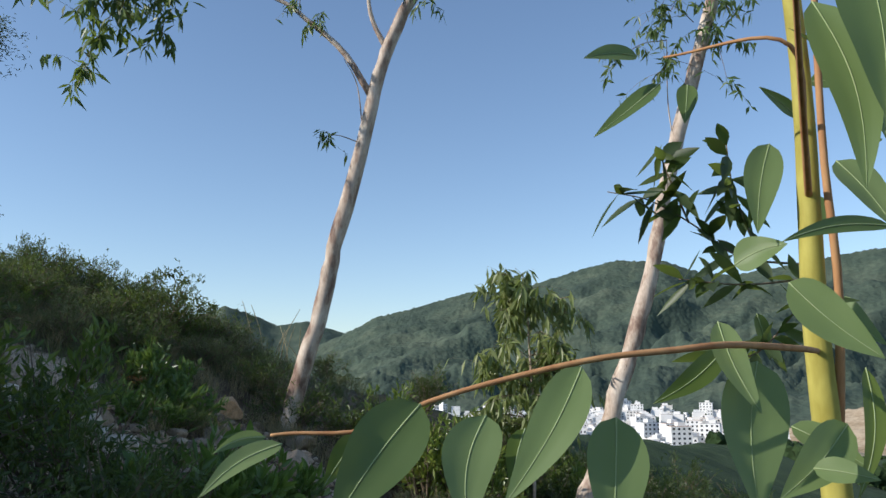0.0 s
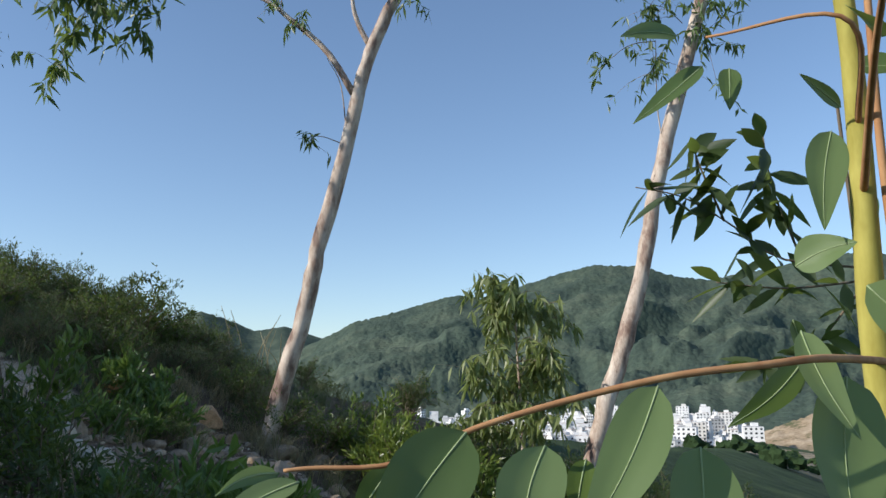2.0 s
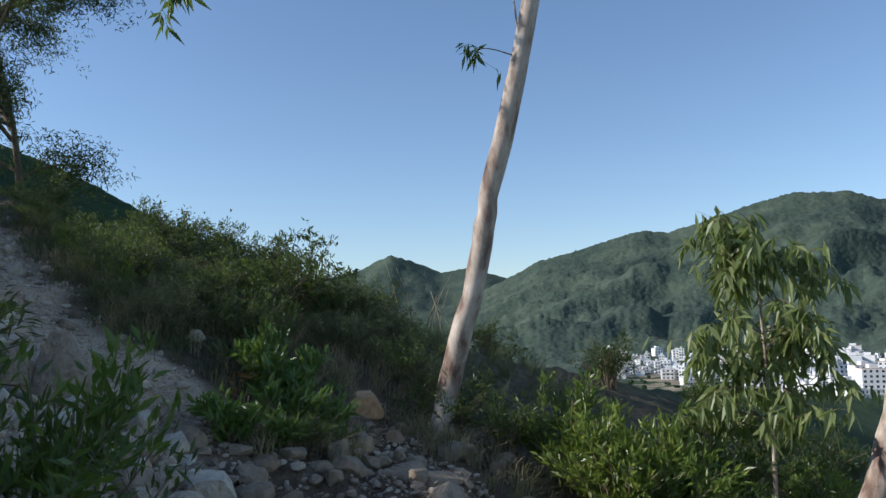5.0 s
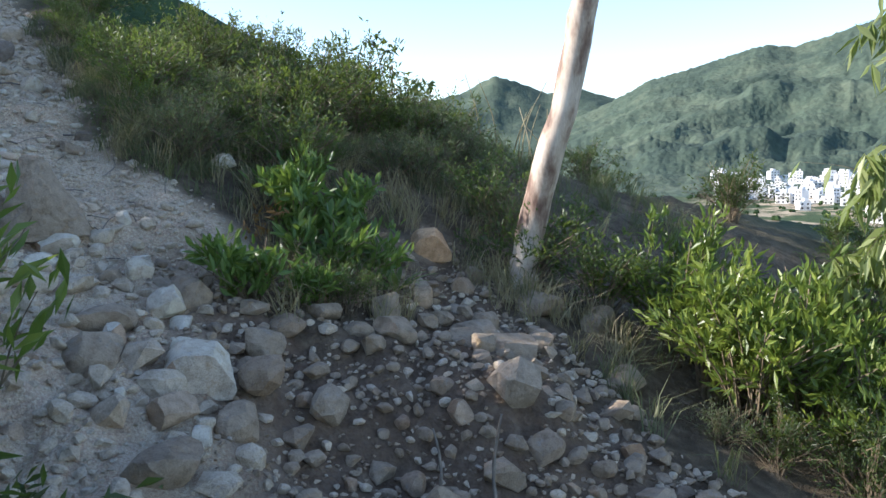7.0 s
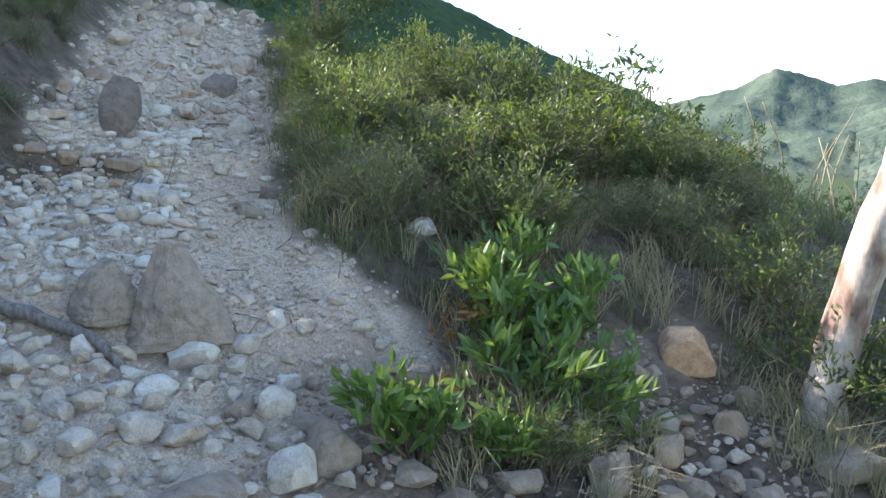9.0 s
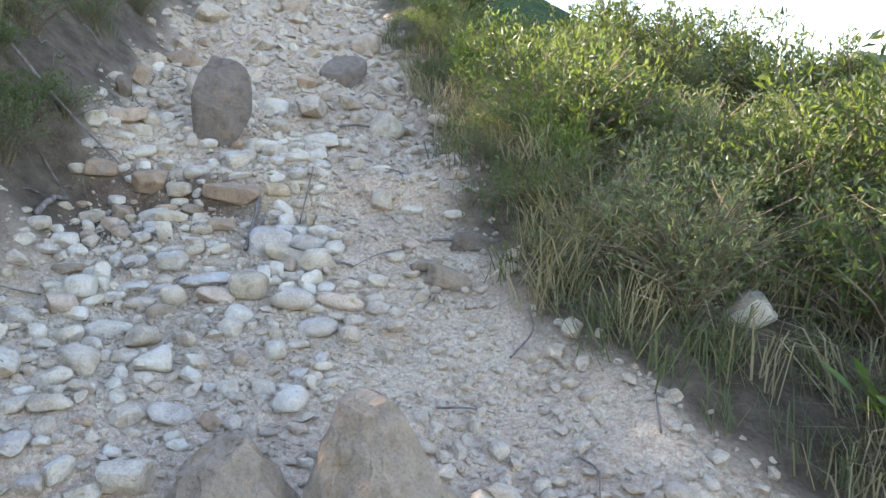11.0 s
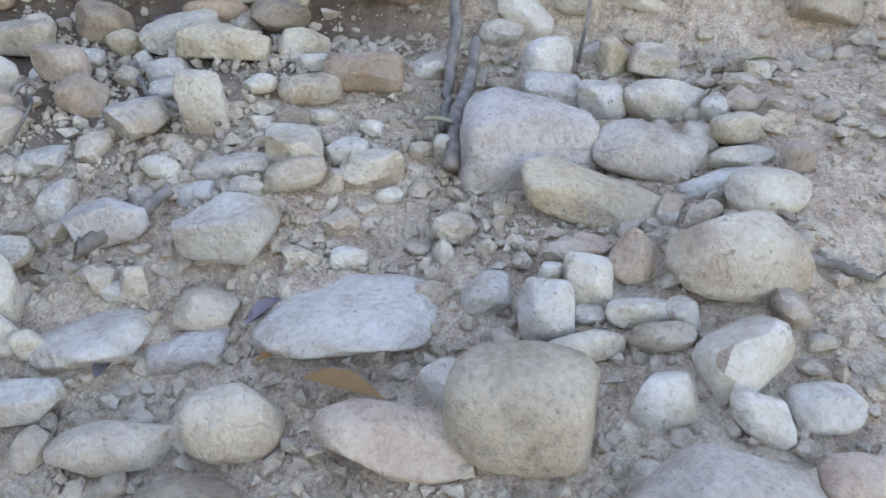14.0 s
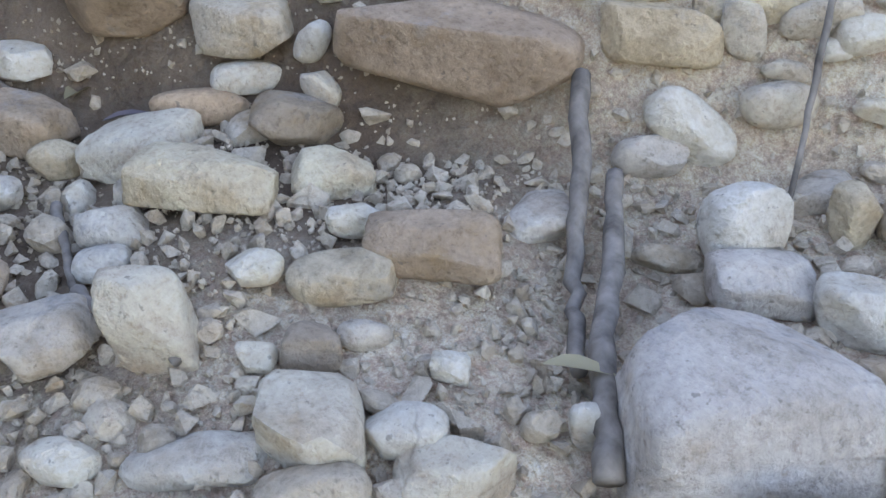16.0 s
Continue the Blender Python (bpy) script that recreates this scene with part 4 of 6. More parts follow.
rock(-6.84, 10.69, 0.096, 0.039, 0.035, "round", "stone", 0.13, 51, 0)
rock(-6.84, 10.65, 0.147, 0.069, 0.050, "slab", "grey", 0.6, 55, 0)
rock(-6.81, 10.54, 0.062, 0.036, 0.030, "round", "stone", 0.13, 46, -50)
rock(-6.75, 10.61, 0.109, 0.077, 0.061, "round", "stone", 0.13, 41, 0)
rock(-6.70, 10.46, 0.173, 0.100, 0.102, "round", "stone", 0.13, 57, 0)
rock(-6.82, 10.40, 0.055, 0.043, 0.081, "block", "pink", 0.12, 51, 30)
rock(-6.84, 10.33, 0.064, 0.050, 0.074, "block", "stone", 0.12, 46, 0)
rock(-6.84, 10.25, 0.074, 0.058, 0.078, "block", "grey", 0.12, 41, 0)
rock(-6.76, 10.35, 0.101, 0.037, 0.038, "round", "stone", 0.13, 52, 0)
rock(-6.82, 10.31, 0.045, 0.035, 0.020, "round", "grey", 0.13, 47, 0)
rock(-6.72, 10.33, 0.080, 0.037, 0.039, "round", "stone", 0.13, 42, 0)
rock(-6.78, 10.26, 0.100, 0.041, 0.040, "round", "stone", 0.13, 58, 0)
rock(-6.89, 10.40, 0.052, 0.041, 0.027, "block", "pink", 0.12, 57, 0)
rock(-6.88, 10.30, 0.034, 0.026, 0.050, "block", "stone", 0.12, 52, 0)
rock(-6.94, 10.24, 0.069, 0.085, 0.050, "slab", "grey", 0.6, 50, 0)
rock(-7.04, 10.08, 0.237, 0.181, 0.054, "slab", "grey", 0.6, 45, 0)
rock(-7.25, 10.03, 0.136, 0.106, 0.093, "block", "grey", 0.12, 47, 0)
rock(-7.40, 9.91, 0.121, 0.068, 0.058, "block", "mauve", 0.12, 42, -15)
rock(-7.18, 9.95, 0.085, 0.067, 0.043, "round", "stone", 0.13, 53, 0)
rock(-7.61, 10.06, 0.105, 0.082, 0.071, "block", "stone", 0.12, 58, -12)
rock(-7.52, 10.14, 0.077, 0.060, 0.114, "block", "stone", 0.12, 53, 0)
rock(-7.75, 10.02, 0.089, 0.069, 0.052, "block", "rust", 0.12, 48, 25)
rock(-7.69, 10.28, 0.172, 0.090, 0.064, "block", "gold", 0.12, 43, 10)
rock(-7.91, 10.38, 0.138, 0.060, 0.055, "round", "stone", 0.13, 48, 0)
rock(-7.77, 10.45, 0.123, 0.077, 0.064, "block", "field", 0.12, 59, 10)
rock(-7.65, 10.43, 0.105, 0.076, 0.052, "block", "gold", 0.12, 54, 0)
rock(-7.78, 10.50, 0.062, 0.048, 0.042, "round", "stone", 0.13, 43, 20)
rock(-7.88, 10.44, 0.101, 0.045, 0.046, "round", "grey", 0.13, 59, 0)
rock(-7.91, 10.46, 0.146, 0.114, 0.074, "block", "stone", 0.12, 49, 0)
rock(-7.81, 10.51, 0.043, 0.034, 0.064, "round", "grey", 0.13, 54, 30)
rock(-7.64, 10.63, 0.314, 0.118, 0.124, "block", "rust", 0.12, 44, 10)
rock(-7.45, 10.80, 0.152, 0.066, 0.070, "block", "gold", 0.12, 39, 0)
rock(-7.38, 10.87, 0.054, 0.042, 0.075, "round", "stone", 0.13, 49, 0)
rock(-7.39, 10.79, 0.123, 0.062, 0.066, "round", "stone", 0.13, 44, 42)
rock(-7.41, 10.74, 0.092, 0.052, 0.055, "round", "stone", 0.13, 39, 0)
rock(-7.32, 10.87, 0.097, 0.055, 0.058, "round", "stone", 0.13, 55, 0)
rock(-7.21, 10.94, 0.102, 0.030, 0.031, "round", "stone", 0.13, 50, 18)
rock(-7.32, 10.94, 0.095, 0.051, 0.050, "slab", "stone", 0.6, 40, 0)
rock(-7.33, 10.89, 0.059, 0.027, 0.028, "round", "stone", 0.13, 45, 0)
rock(-7.29, 10.93, 0.043, 0.033, 0.027, "round", "stone", 0.13, 40, 0)
rock(-7.94, 9.94, 0.061, 0.048, 0.082, "block", "stone", 0.12, 55, 0)
rock(-8.07, 10.02, 0.136, 0.086, 0.072, "block", "stone", 0.12, 50, 0)
rock(-8.04, 10.18, 0.115, 0.090, 0.075, "block", "rust", 0.12, 45, 0)
rock(-7.96, 10.19, 0.071, 0.055, 0.052, "round", "gold", 0.13, 56, 0)
rock(-7.87, 10.03, 0.099, 0.078, 0.071, "round", "stone", 0.13, 51, 0)
rock(-7.93, 10.10, 0.068, 0.057, 0.039, "round", "grey", 0.13, 46, 0)
rock(-8.21, 10.03, 0.064, 0.050, 0.041, "round", "stone", 0.13, 41, 0)
rock(-7.54, 10.39, 0.067, 0.050, 0.037, "round", "stone", 0.13, 57, 0)
rock(-7.44, 10.42, 0.145, 0.074, 0.063, "block", "rust", 0.12, 40, 0)
rock(-7.48, 10.33, 0.113, 0.056, 0.048, "round", "ochre", 0.13, 52, 0)
rock(-7.45, 10.58, 0.094, 0.097, 0.050, "slab", "grey", 0.6, 56, 0)
rock(-7.29, 10.17, 0.101, 0.052, 0.049, "round", "stone", 0.13, 47, -12)
rock(-7.24, 10.28, 0.104, 0.057, 0.056, "block", "stone", 0.12, 56, 0)
rock(-7.30, 10.27, 0.082, 0.052, 0.044, "round", "grey", 0.13, 42, 0)
rock(-7.32, 10.10, 0.051, 0.040, 0.034, "round", "stone", 0.13, 58, 0)
rock(-7.39, 10.05, 0.062, 0.053, 0.050, "slab", "grey", 0.6, 51, 0)
rock(-7.40, 10.12, 0.129, 0.058, 0.050, "slab", "grey", 0.6, 46, 0)
rock(-7.27, 10.47, 0.045, 0.035, 0.031, "round", "stone", 0.13, 53, 0)
rock(-7.23, 10.37, 0.035, 0.027, 0.030, "round", "stone", 0.13, 48, 0)
rock(-7.20, 10.40, 0.035, 0.027, 0.052, "round", "grey", 0.13, 43, 0)
rock(-7.43, 10.26, 0.058, 0.045, 0.041, "block", "field", 0.12, 51, 0)
rock(-7.45, 10.21, 0.038, 0.030, 0.026, "block", "stone", 0.12, 46, 0)
rock(-7.33, 10.35, 0.038, 0.030, 0.025, "block", "stone", 0.12, 41, 0)
rock(-7.69, 10.15, 0.064, 0.048, 0.036, "round", "grey", 0.13, 59, 0)
rock(-7.73, 10.18, 0.091, 0.060, 0.044, "round", "grey", 0.13, 54, 0)
rock(-7.54, 10.26, 0.062, 0.048, 0.032, "round", "stone", 0.13, 49, 0)
rock(-7.52, 10.08, 0.047, 0.032, 0.025, "round", "stone", 0.13, 44, 0)
rock(-7.47, 10.03, 0.064, 0.040, 0.034, "round", "stone", 0.13, 39, 0)
rock(-7.26, 9.82, 0.148, 0.129, 0.050, "slab", "grey", 0.6, 41, 0)
rock(-7.16, 9.91, 0.118, 0.074, 0.050, "slab", "mauve", 0.6, 57, 0)
rock(-7.36, 9.73, 0.084, 0.065, 0.125, "round", "stone", 0.13, 55, 0)
rock(-7.28, 9.75, 0.038, 0.030, 0.049, "round", "stone", 0.13, 50, 0)
rock(-7.66, 9.91, 0.085, 0.086, 0.050, "slab", "grey", 0.6, 52, 0)
rock(-7.17, 10.09, 0.043, 0.026, 0.023, "block", "stone", 0.12, 57, 0)
rock(-7.13, 10.15, 0.055, 0.032, 0.027, "block", "stone", 0.12, 52, 0)
rock(-7.31, 9.86, 0.044, 0.034, 0.039, "block", "stone", 0.12, 47, 0)
rock(-7.29, 9.87, 0.038, 0.029, 0.024, "block", "grey", 0.12, 42, 0)
rock(-7.27, 9.89, 0.036, 0.028, 0.053, "block", "stone", 0.12, 58, 0)
rock(-6.90, 10.79, 0.055, 0.043, 0.030, "round", "stone", 0.13, 45, 0)
rock(-6.93, 10.76, 0.052, 0.041, 0.041, "round", "grey", 0.13, 40, 0)
rock(-6.93, 10.88, 0.044, 0.034, 0.038, "round", "stone", 0.13, 56, 0)
rock(-6.97, 11.11, 0.070, 0.054, 0.103, "block", "stone", 0.12, 53, 0)
rock(-7.20, 10.28, 0.046, 0.025, 0.026, "round", "stone", 0.13, 51, 0)
rock(-6.76, 10.71, 0.055, 0.043, 0.054, "round", "stone", 0.13, 46, 0)
rock(-7.31, 10.65, 0.076, 0.034, 0.030, "round", "stone", 0.13, 41, 0)
rock(-8.06, 10.36, 0.205, 0.128, 0.129, "block", "rust", 0.12, 47, 0)
rock(-7.39, 10.90, 0.147, 0.053, 0.050, "slab", "gold", 0.6, 46, 0)
rock(-7.48, 10.82, 0.095, 0.047, 0.050, "round", "stone", 0.13, 56, 0)
rock(-7.35, 11.02, 0.134, 0.060, 0.044, "block", "stone", 0.12, 42, 15)
rock(-7.42, 10.92, 0.106, 0.082, 0.064, "round", "stone", 0.13, 51, 0)
rock(-7.66, 11.06, 0.136, 0.070, 0.049, "block", "stone", 0.12, 58, 0)
rock(-7.63, 11.23, 0.124, 0.095, 0.064, "block", "stone", 0.12, 53, -20)
rock(-8.02, 11.60, 0.214, 0.164, 0.116, "block", "stone", 0.12, 48, 0)
rock(-7.27, 10.95, 0.066, 0.051, 0.042, "round", "stone", 0.13, 46, 0)
rock(-7.68, 10.96, 0.113, 0.088, 0.061, "round", "grey", 0.13, 41, 0)
rock(-6.94, 11.12, 0.116, 0.091, 0.121, "block", "stone", 0.12, 43, 0)
rock(-6.80, 11.21, 0.115, 0.056, 0.055, "round", "stone", 0.13, 57, 0)
rock(-7.29, 11.26, 0.086, 0.067, 0.080, "block", "stone", 0.12, 38, 0)
rock(-7.22, 11.39, 0.122, 0.066, 0.046, "round", "stone", 0.13, 52, 0)
rock(-8.39, 10.50, 0.176, 0.097, 0.075, "round", "stone", 0.13, 47, 0)
rock(-8.40, 10.84, 0.090, 0.070, 0.071, "round", "stone", 0.13, 42, 0)
rock(-8.33, 10.91, 0.134, 0.088, 0.063, "round", "stone", 0.13, 58, 0)
rock(-8.30, 10.20, 0.183, 0.084, 0.088, "block", "rust", 0.12, 54, 0)
rock(-8.38, 10.10, 0.105, 0.059, 0.062, "round", "stone", 0.13, 53, 0)
rock(-7.83, 9.77, 0.123, 0.096, 0.072, "block", "stone", 0.12, 49, 0)
rock(-7.94, 9.69, 0.128, 0.084, 0.068, "round", "stone", 0.13, 48, 0)
rock(-7.71, 9.63, 0.128, 0.068, 0.051, "round", "stone", 0.13, 43, 0)
rock(-7.54, 9.65, 0.130, 0.066, 0.054, "block", "field", 0.12, 44, 0)
rock(-7.51, 9.76, 0.190, 0.063, 0.052, "round", "stone", 0.13, 38, -12)
rock(-7.32, 9.61, 0.132, 0.103, 0.097, "round", "stone", 0.13, 54, 0)
rock(-7.32, 9.72, 0.048, 0.038, 0.069, "block", "stone", 0.12, 39, -30)
rock(-7.23, 9.62, 0.110, 0.053, 0.045, "round", "stone", 0.13, 49, -10)
rock(-7.35, 9.52, 0.095, 0.063, 0.054, "round", "ochre", 0.13, 44, 0)
rock(-7.41, 9.52, 0.106, 0.058, 0.051, "round", "stone", 0.13, 39, 0)
rock(-7.22, 9.70, 0.125, 0.058, 0.050, "block", "grey", 0.12, 55, 0)
rock(-7.08, 9.77, 0.145, 0.064, 0.051, "round", "stone", 0.13, 55, 0)
rock(-6.94, 9.79, 0.126, 0.069, 0.054, "block", "field", 0.12, 50, 0)
rock(-7.20, 9.47, 0.126, 0.098, 0.094, "block", "pink", 0.12, 45, 0)
rock(-7.14, 9.50, 0.113, 0.060, 0.051, "block", "stone", 0.12, 40, 0)
rock(-6.99, 9.88, 0.109, 0.085, 0.100, "round", "stone", 0.13, 50, 0)
rock(-6.83, 9.99, 0.181, 0.088, 0.069, "round", "pink", 0.13, 45, 10)
rock(-6.74, 10.10, 0.163, 0.127, 0.118, "round", "ochre", 0.13, 40, 0)
rock(-6.53, 10.18, 0.186, 0.145, 0.095, "round", "stone", 0.13, 56, 0)
rock(-6.42, 10.36, 0.211, 0.069, 0.067, "round", "pink", 0.13, 51, 15)
rock(-6.57, 10.31, 0.076, 0.059, 0.038, "round", "stone", 0.13, 46, 30)
rock(-6.33, 10.47, 0.104, 0.051, 0.054, "round", "stone", 0.13, 41, 0)
rock(-6.28, 10.46, 0.108, 0.052, 0.053, "round", "stone", 0.13, 57, 0)
rock(-6.39, 10.56, 0.099, 0.077, 0.053, "round", "stone", 0.13, 52, 0)
rock(-6.32, 10.81, 0.150, 0.074, 0.061, "block", "field", 0.12, 56, 0)
rock(-6.18, 10.82, 0.223, 0.112, 0.090, "block", "field", 0.12, 51, 15)
rock(-6.37, 11.19, 0.195, 0.123, 0.088, "block", "dark", 0.12, 46, 0)
rock(-6.63, 11.37, 0.119, 0.049, 0.052, "round", "stone", 0.13, 47, 0)
rock(-6.49, 10.87, 0.078, 0.056, 0.044, "round", "pink", 0.13, 42, 0)
rock(-6.47, 10.76, 0.092, 0.049, 0.044, "round", "stone", 0.13, 58, 0)
rock(-6.48, 10.48, 0.084, 0.045, 0.040, "round", "stone", 0.13, 53, 0)
rock(-6.53, 10.37, 0.077, 0.060, 0.046, "round", "grey", 0.13, 48, 0)
rock(-6.39, 10.40, 0.061, 0.048, 0.072, "round", "gold", 0.13, 43, 0)
rock(-6.45, 10.23, 0.088, 0.040, 0.037, "round", "stone", 0.13, 38, 0)
rock(-9.20, 12.42, 0.172, 0.140, 0.095, "block", "stone", 0.12, 41, 0)
rock(-8.74, 10.59, 0.275, 0.149, 0.103, "block", "pink", 0.12, 57, 0)
rock(-8.63, 10.34, 0.133, 0.104, 0.101, "block", "stone", 0.12, 52, 0)
rock(-9.25, 10.84, 0.110, 0.086, 0.162, "block", "dark", 0.12, 47, 0)
rock(-7.67, 10.71, 0.137, 0.053, 0.050, "slab", "grey", 0.6, 41, 0)
# end of the near stones
# stones of all sizes strewn between them: the nearest by themselves, the rest as one
near_plain = [mesh_of("cobble", *worn_shape(460 + i, 3, (2.6, 4.5)[i % 2], 5, 0.7, 1.0), M["stone"], True, 26) for i in range(16)]
rest, lower, grit = Pile(), Pile(), Pile()
cells = {}


def room(x, y, r):
    c = (int(x * 2), int(y * 2))
    for i in (-1, 0, 1):
        for j in (-1, 0, 1):
            for a, b, q in cells.get((c[0] + i, c[1] + j), ()):
                if (a - x) ** 2 + (b - y) ** 2 < (q + r) ** 2 * 0.72:
                    return False
    return True


def settle(x, y, r):
    cells.setdefault((int(x * 2), int(y * 2)), []).append((x, y, r))


for a in taken:
    settle(*a)
# larger broken rocks in the gully below the track and up the track
rk = random.Random(17)
for k in range(1700):
    s, l = (rk.uniform(-5.6, -1.9), rk.uniform(-1.0, 4.2)) if k < 1450 else (rk.uniform(2.0, 9.0), rk.uniform(-1.0, 1.0))
    p = PATH_AT + s * PATH_WAY + l * np.array([PATH_WAY[1], -PATH_WAY[0]])
    w = rk.choice((0.09, 0.10, 0.12, 0.14, 0.16, 0.2, 0.26, 0.32)) * rk.uniform(0.8, 1.15)
    if cover_at(p[:1], p[1:])[0] < 0.45 and room(p[0], p[1], w * 0.5):
        low = s - 0.35 * l < -2.6 and l > 1.2
        if k % 5:
            q = np.array(pose(p[0], p[1], ground_at(*p) + w * 0.2, rk.uniform(-25, 25), rk.uniform(-25, 25), rk.uniform(0, 360)))
            sh = PLAIN[rk.randrange(len(PLAIN))]
            (lower if low else rest).add((sh[0] * [w, w * rk.uniform(0.6, 0.95), w * rk.uniform(0.5, 0.85)]) @ q[:3, :3].T + q[:3, 3], sh[1])
            settle(p[0], p[1], w * 0.5)
            continue
        stone(round(p[0], 2), round(p[1], 2), w, w * rk.uniform(0.6, 0.95), w * rk.uniform(0.45, 0.8), rk.choice(("field", "field", "field", "rust", "dark")) if low else rk.choice(("stone", "stone", "grey", "rust")), 0.25, rk.uniform(0, 360))
        settle(p[0], p[1], w * 0.5)
rg = np.random.default_rng(21)
singles = 0
N = 24000
ss, ll = rg.uniform(-6.2, 9.0, N), rg.uniform(-1.6, 4.6, N)
pp = PATH_AT + ss[:, None] * PATH_WAY + ll[:, None] * np.array([PATH_WAY[1], -PATH_WAY[0]])
bare = 1 - cover_at(pp[:, 0], pp[:, 1])
size = np.sort(np.clip(rg.lognormal(-2.85, 0.5, N), 0.022, 0.22))[::-1]
zz = height(pp[:, 0], pp[:, 1])
drift = waves(pp[:, 0], pp[:, 1], 1.6, 77) + 0.7 * waves(pp[:, 0], pp[:, 1], 0.7, 78)
for k in range(N):
    x, y = pp[k]
    w = size[k]
    dusty = ll[k] > 0.36 and -2.4 < ss[k] < 1.6 and w > 0.04
    if dusty or rg.uniform() > bare[k] or (w > 0.035 and drift[k] < (-0.9 if ss[k] < -0.9 or ss[k] > 0.9 else -0.3)) or not room(x, y, w * 0.5):
        continue
    if ss[k] > 3.5 and w < 0.05:
        continue
    settle(x, y, w * 0.5)
    m = pose(x, y, zz[k] + w * 0.10, rg.uniform(-22, 22), rg.uniform(-22, 22), rg.uniform(0, 360)) @ Matrix.Diagonal((w, w * rg.uniform(0.55, 0.9), w * rg.uniform(0.4, 0.75), 1))
    if singles < 290 and -2.6 < ss[k] < 2.0 and abs(ll[k]) < 1.5:
        ob = tagged(new("cobble", near_plain[rg.integers(len(near_plain))]), "pale worn sandstone cobble on the dusty track", "stone", "cobbles on the track")
        ob.matrix_world = m
        singles += 1
    else:
        shape = PLAIN[rg.integers(len(PLAIN))] if w > 0.06 and -5 < ss[k] < 2.5 else ROUGH[rg.integers(len(ROUGH))]
        mm = np.array(m)
        rest.add(shape[0] @ mm[:3, :3].T + mm[:3, 3], shape[1])
N = 52000
ss, ll = rg.uniform(-5.6, 4.0, N), rg.uniform(-1.5, 4.3, N)
pp = PATH_AT + ss[:, None] * PATH_WAY + ll[:, None] * np.array([PATH_WAY[1], -PATH_WAY[0]])
bare, zz = 1 - cover_at(pp[:, 0], pp[:, 1]), height(pp[:, 0], pp[:, 1])
drift = waves(pp[:, 0], pp[:, 1], 1.1, 79) + 0.8 * waves(pp[:, 0], pp[:, 1], 0.45, 80)
for k in range(N):
    x, y = pp[k]
    w = min(0.12, 0.020 + 0.027 * rg.exponential()) * (1.0 if ss[k] > -1.5 else 1.35)
    if rg.uniform() > bare[k] or drift[k] < -0.75 + 6 * (w - 0.03) or not room(x, y, w * 0.42):
        continue
    settle(x, y, w * 0.42)
    q = np.array(pose(x, y, zz[k] + w * 0.14, *rg.uniform(-28, 28, 2), rg.uniform(0, 360)))
    shape = PLAIN[rg.integers(len(PLAIN))] if w > (0.03 if -1.2 < ss[k] < 2 else 0.06) else ROUGH[rg.integers(len(ROUGH))]
    (lower if ss[k] - 0.35 * ll[k] < -2.7 and ll[k] > 1.0 else rest).add((shape[0] * [w, w * rg.uniform(0.6, 0.95), w * rg.uniform(0.45, 0.8)]) @ q[:3, :3].T + q[:3, 3], shape[1])
tagged(new("gully_rubble", lower.mesh("gully_rubble", M["field"])), "brown earthy rubble in the gully", "rubble", kind="stuff")
tagged(new("loose_stones", rest.mesh("loose_stones", M["chip"])), "pale sandstone rubble strewn over the track", "rubble", kind="stuff")
N = 18000
ss, ll = rg.uniform(-2.6, 2.8, N), rg.uniform(-1.5, 1.5, N)
pp = PATH_AT + ss[:, None] * PATH_WAY + ll[:, None] * np.array([PATH_WAY[1], -PATH_WAY[0]])
zz, bare = height(pp[:, 0], pp[:, 1]), 1 - cover_at(pp[:, 0], pp[:, 1])
oct_v = np.array([[1, 0, 0], [-1, 0, 0], [0, 1, 0], [0, -1, 0], [0, 0, 1], [0, 0, -1.0]]) * 0.5
oct_f = [(0, 2, 4), (2, 1, 4), (1, 3, 4), (3, 0, 4), (2, 0, 5), (1, 2, 5), (3, 1, 5), (0, 3, 5)]
for k in range(N):
    if rg.uniform() < bare[k]:
        w = 0.006 + 0.024 * rg.uniform() ** 2.2
        q = np.array(pose(*pp[k], zz[k] + w * 0.12, *rg.uniform(0, 360, 3)))
        grit.add((oct_v * rg.uniform(0.7, 1.0, (6, 3)) * [w, w * 0.8, w * 0.65]) @ q[:3, :3].T + q[:3, 3], oct_f)
N = 6000
ss, ll = rg.uniform(-0.8, 0.7, N), rg.uniform(-0.85, 0.45, N)
pp = PATH_AT + ss[:, None] * PATH_WAY + ll[:, None] * np.array([PATH_WAY[1], -PATH_WAY[0]])
zz = height(pp[:, 0], pp[:, 1])
crumbs = Pile()
for k in range(N):
    w = 0.008 + 0.022 * rg.uniform() ** 1.6
    if not room(*pp[k], w * 0.3):
        continue
    settle(*pp[k], w * 0.4)
    q = np.array(pose(*pp[k], zz[k] + w * 0.2, *rg.uniform(0, 360, 3)))
    sh = ROUGH[rg.integers(len(ROUGH))]
    crumbs.add((sh[0] * [w, w * 0.85, w * 0.7]) @ q[:3, :3].T + q[:3, 3], sh[1])
tagged(new("stone_crumbs", crumbs.mesh("stone_crumbs", M["chip"])), "small pale crumbs of broken stone", "gravel", kind="stuff")
N = 13000
pp = PATH_AT + rg.uniform(-0.3, 1.2, N)[:, None] * PATH_WAY + rg.uniform(-0.95, 0.75, N)[:, None] * np.array([PATH_WAY[1], -PATH_WAY[0]])
zz = height(pp[:, 0], pp[:, 1])
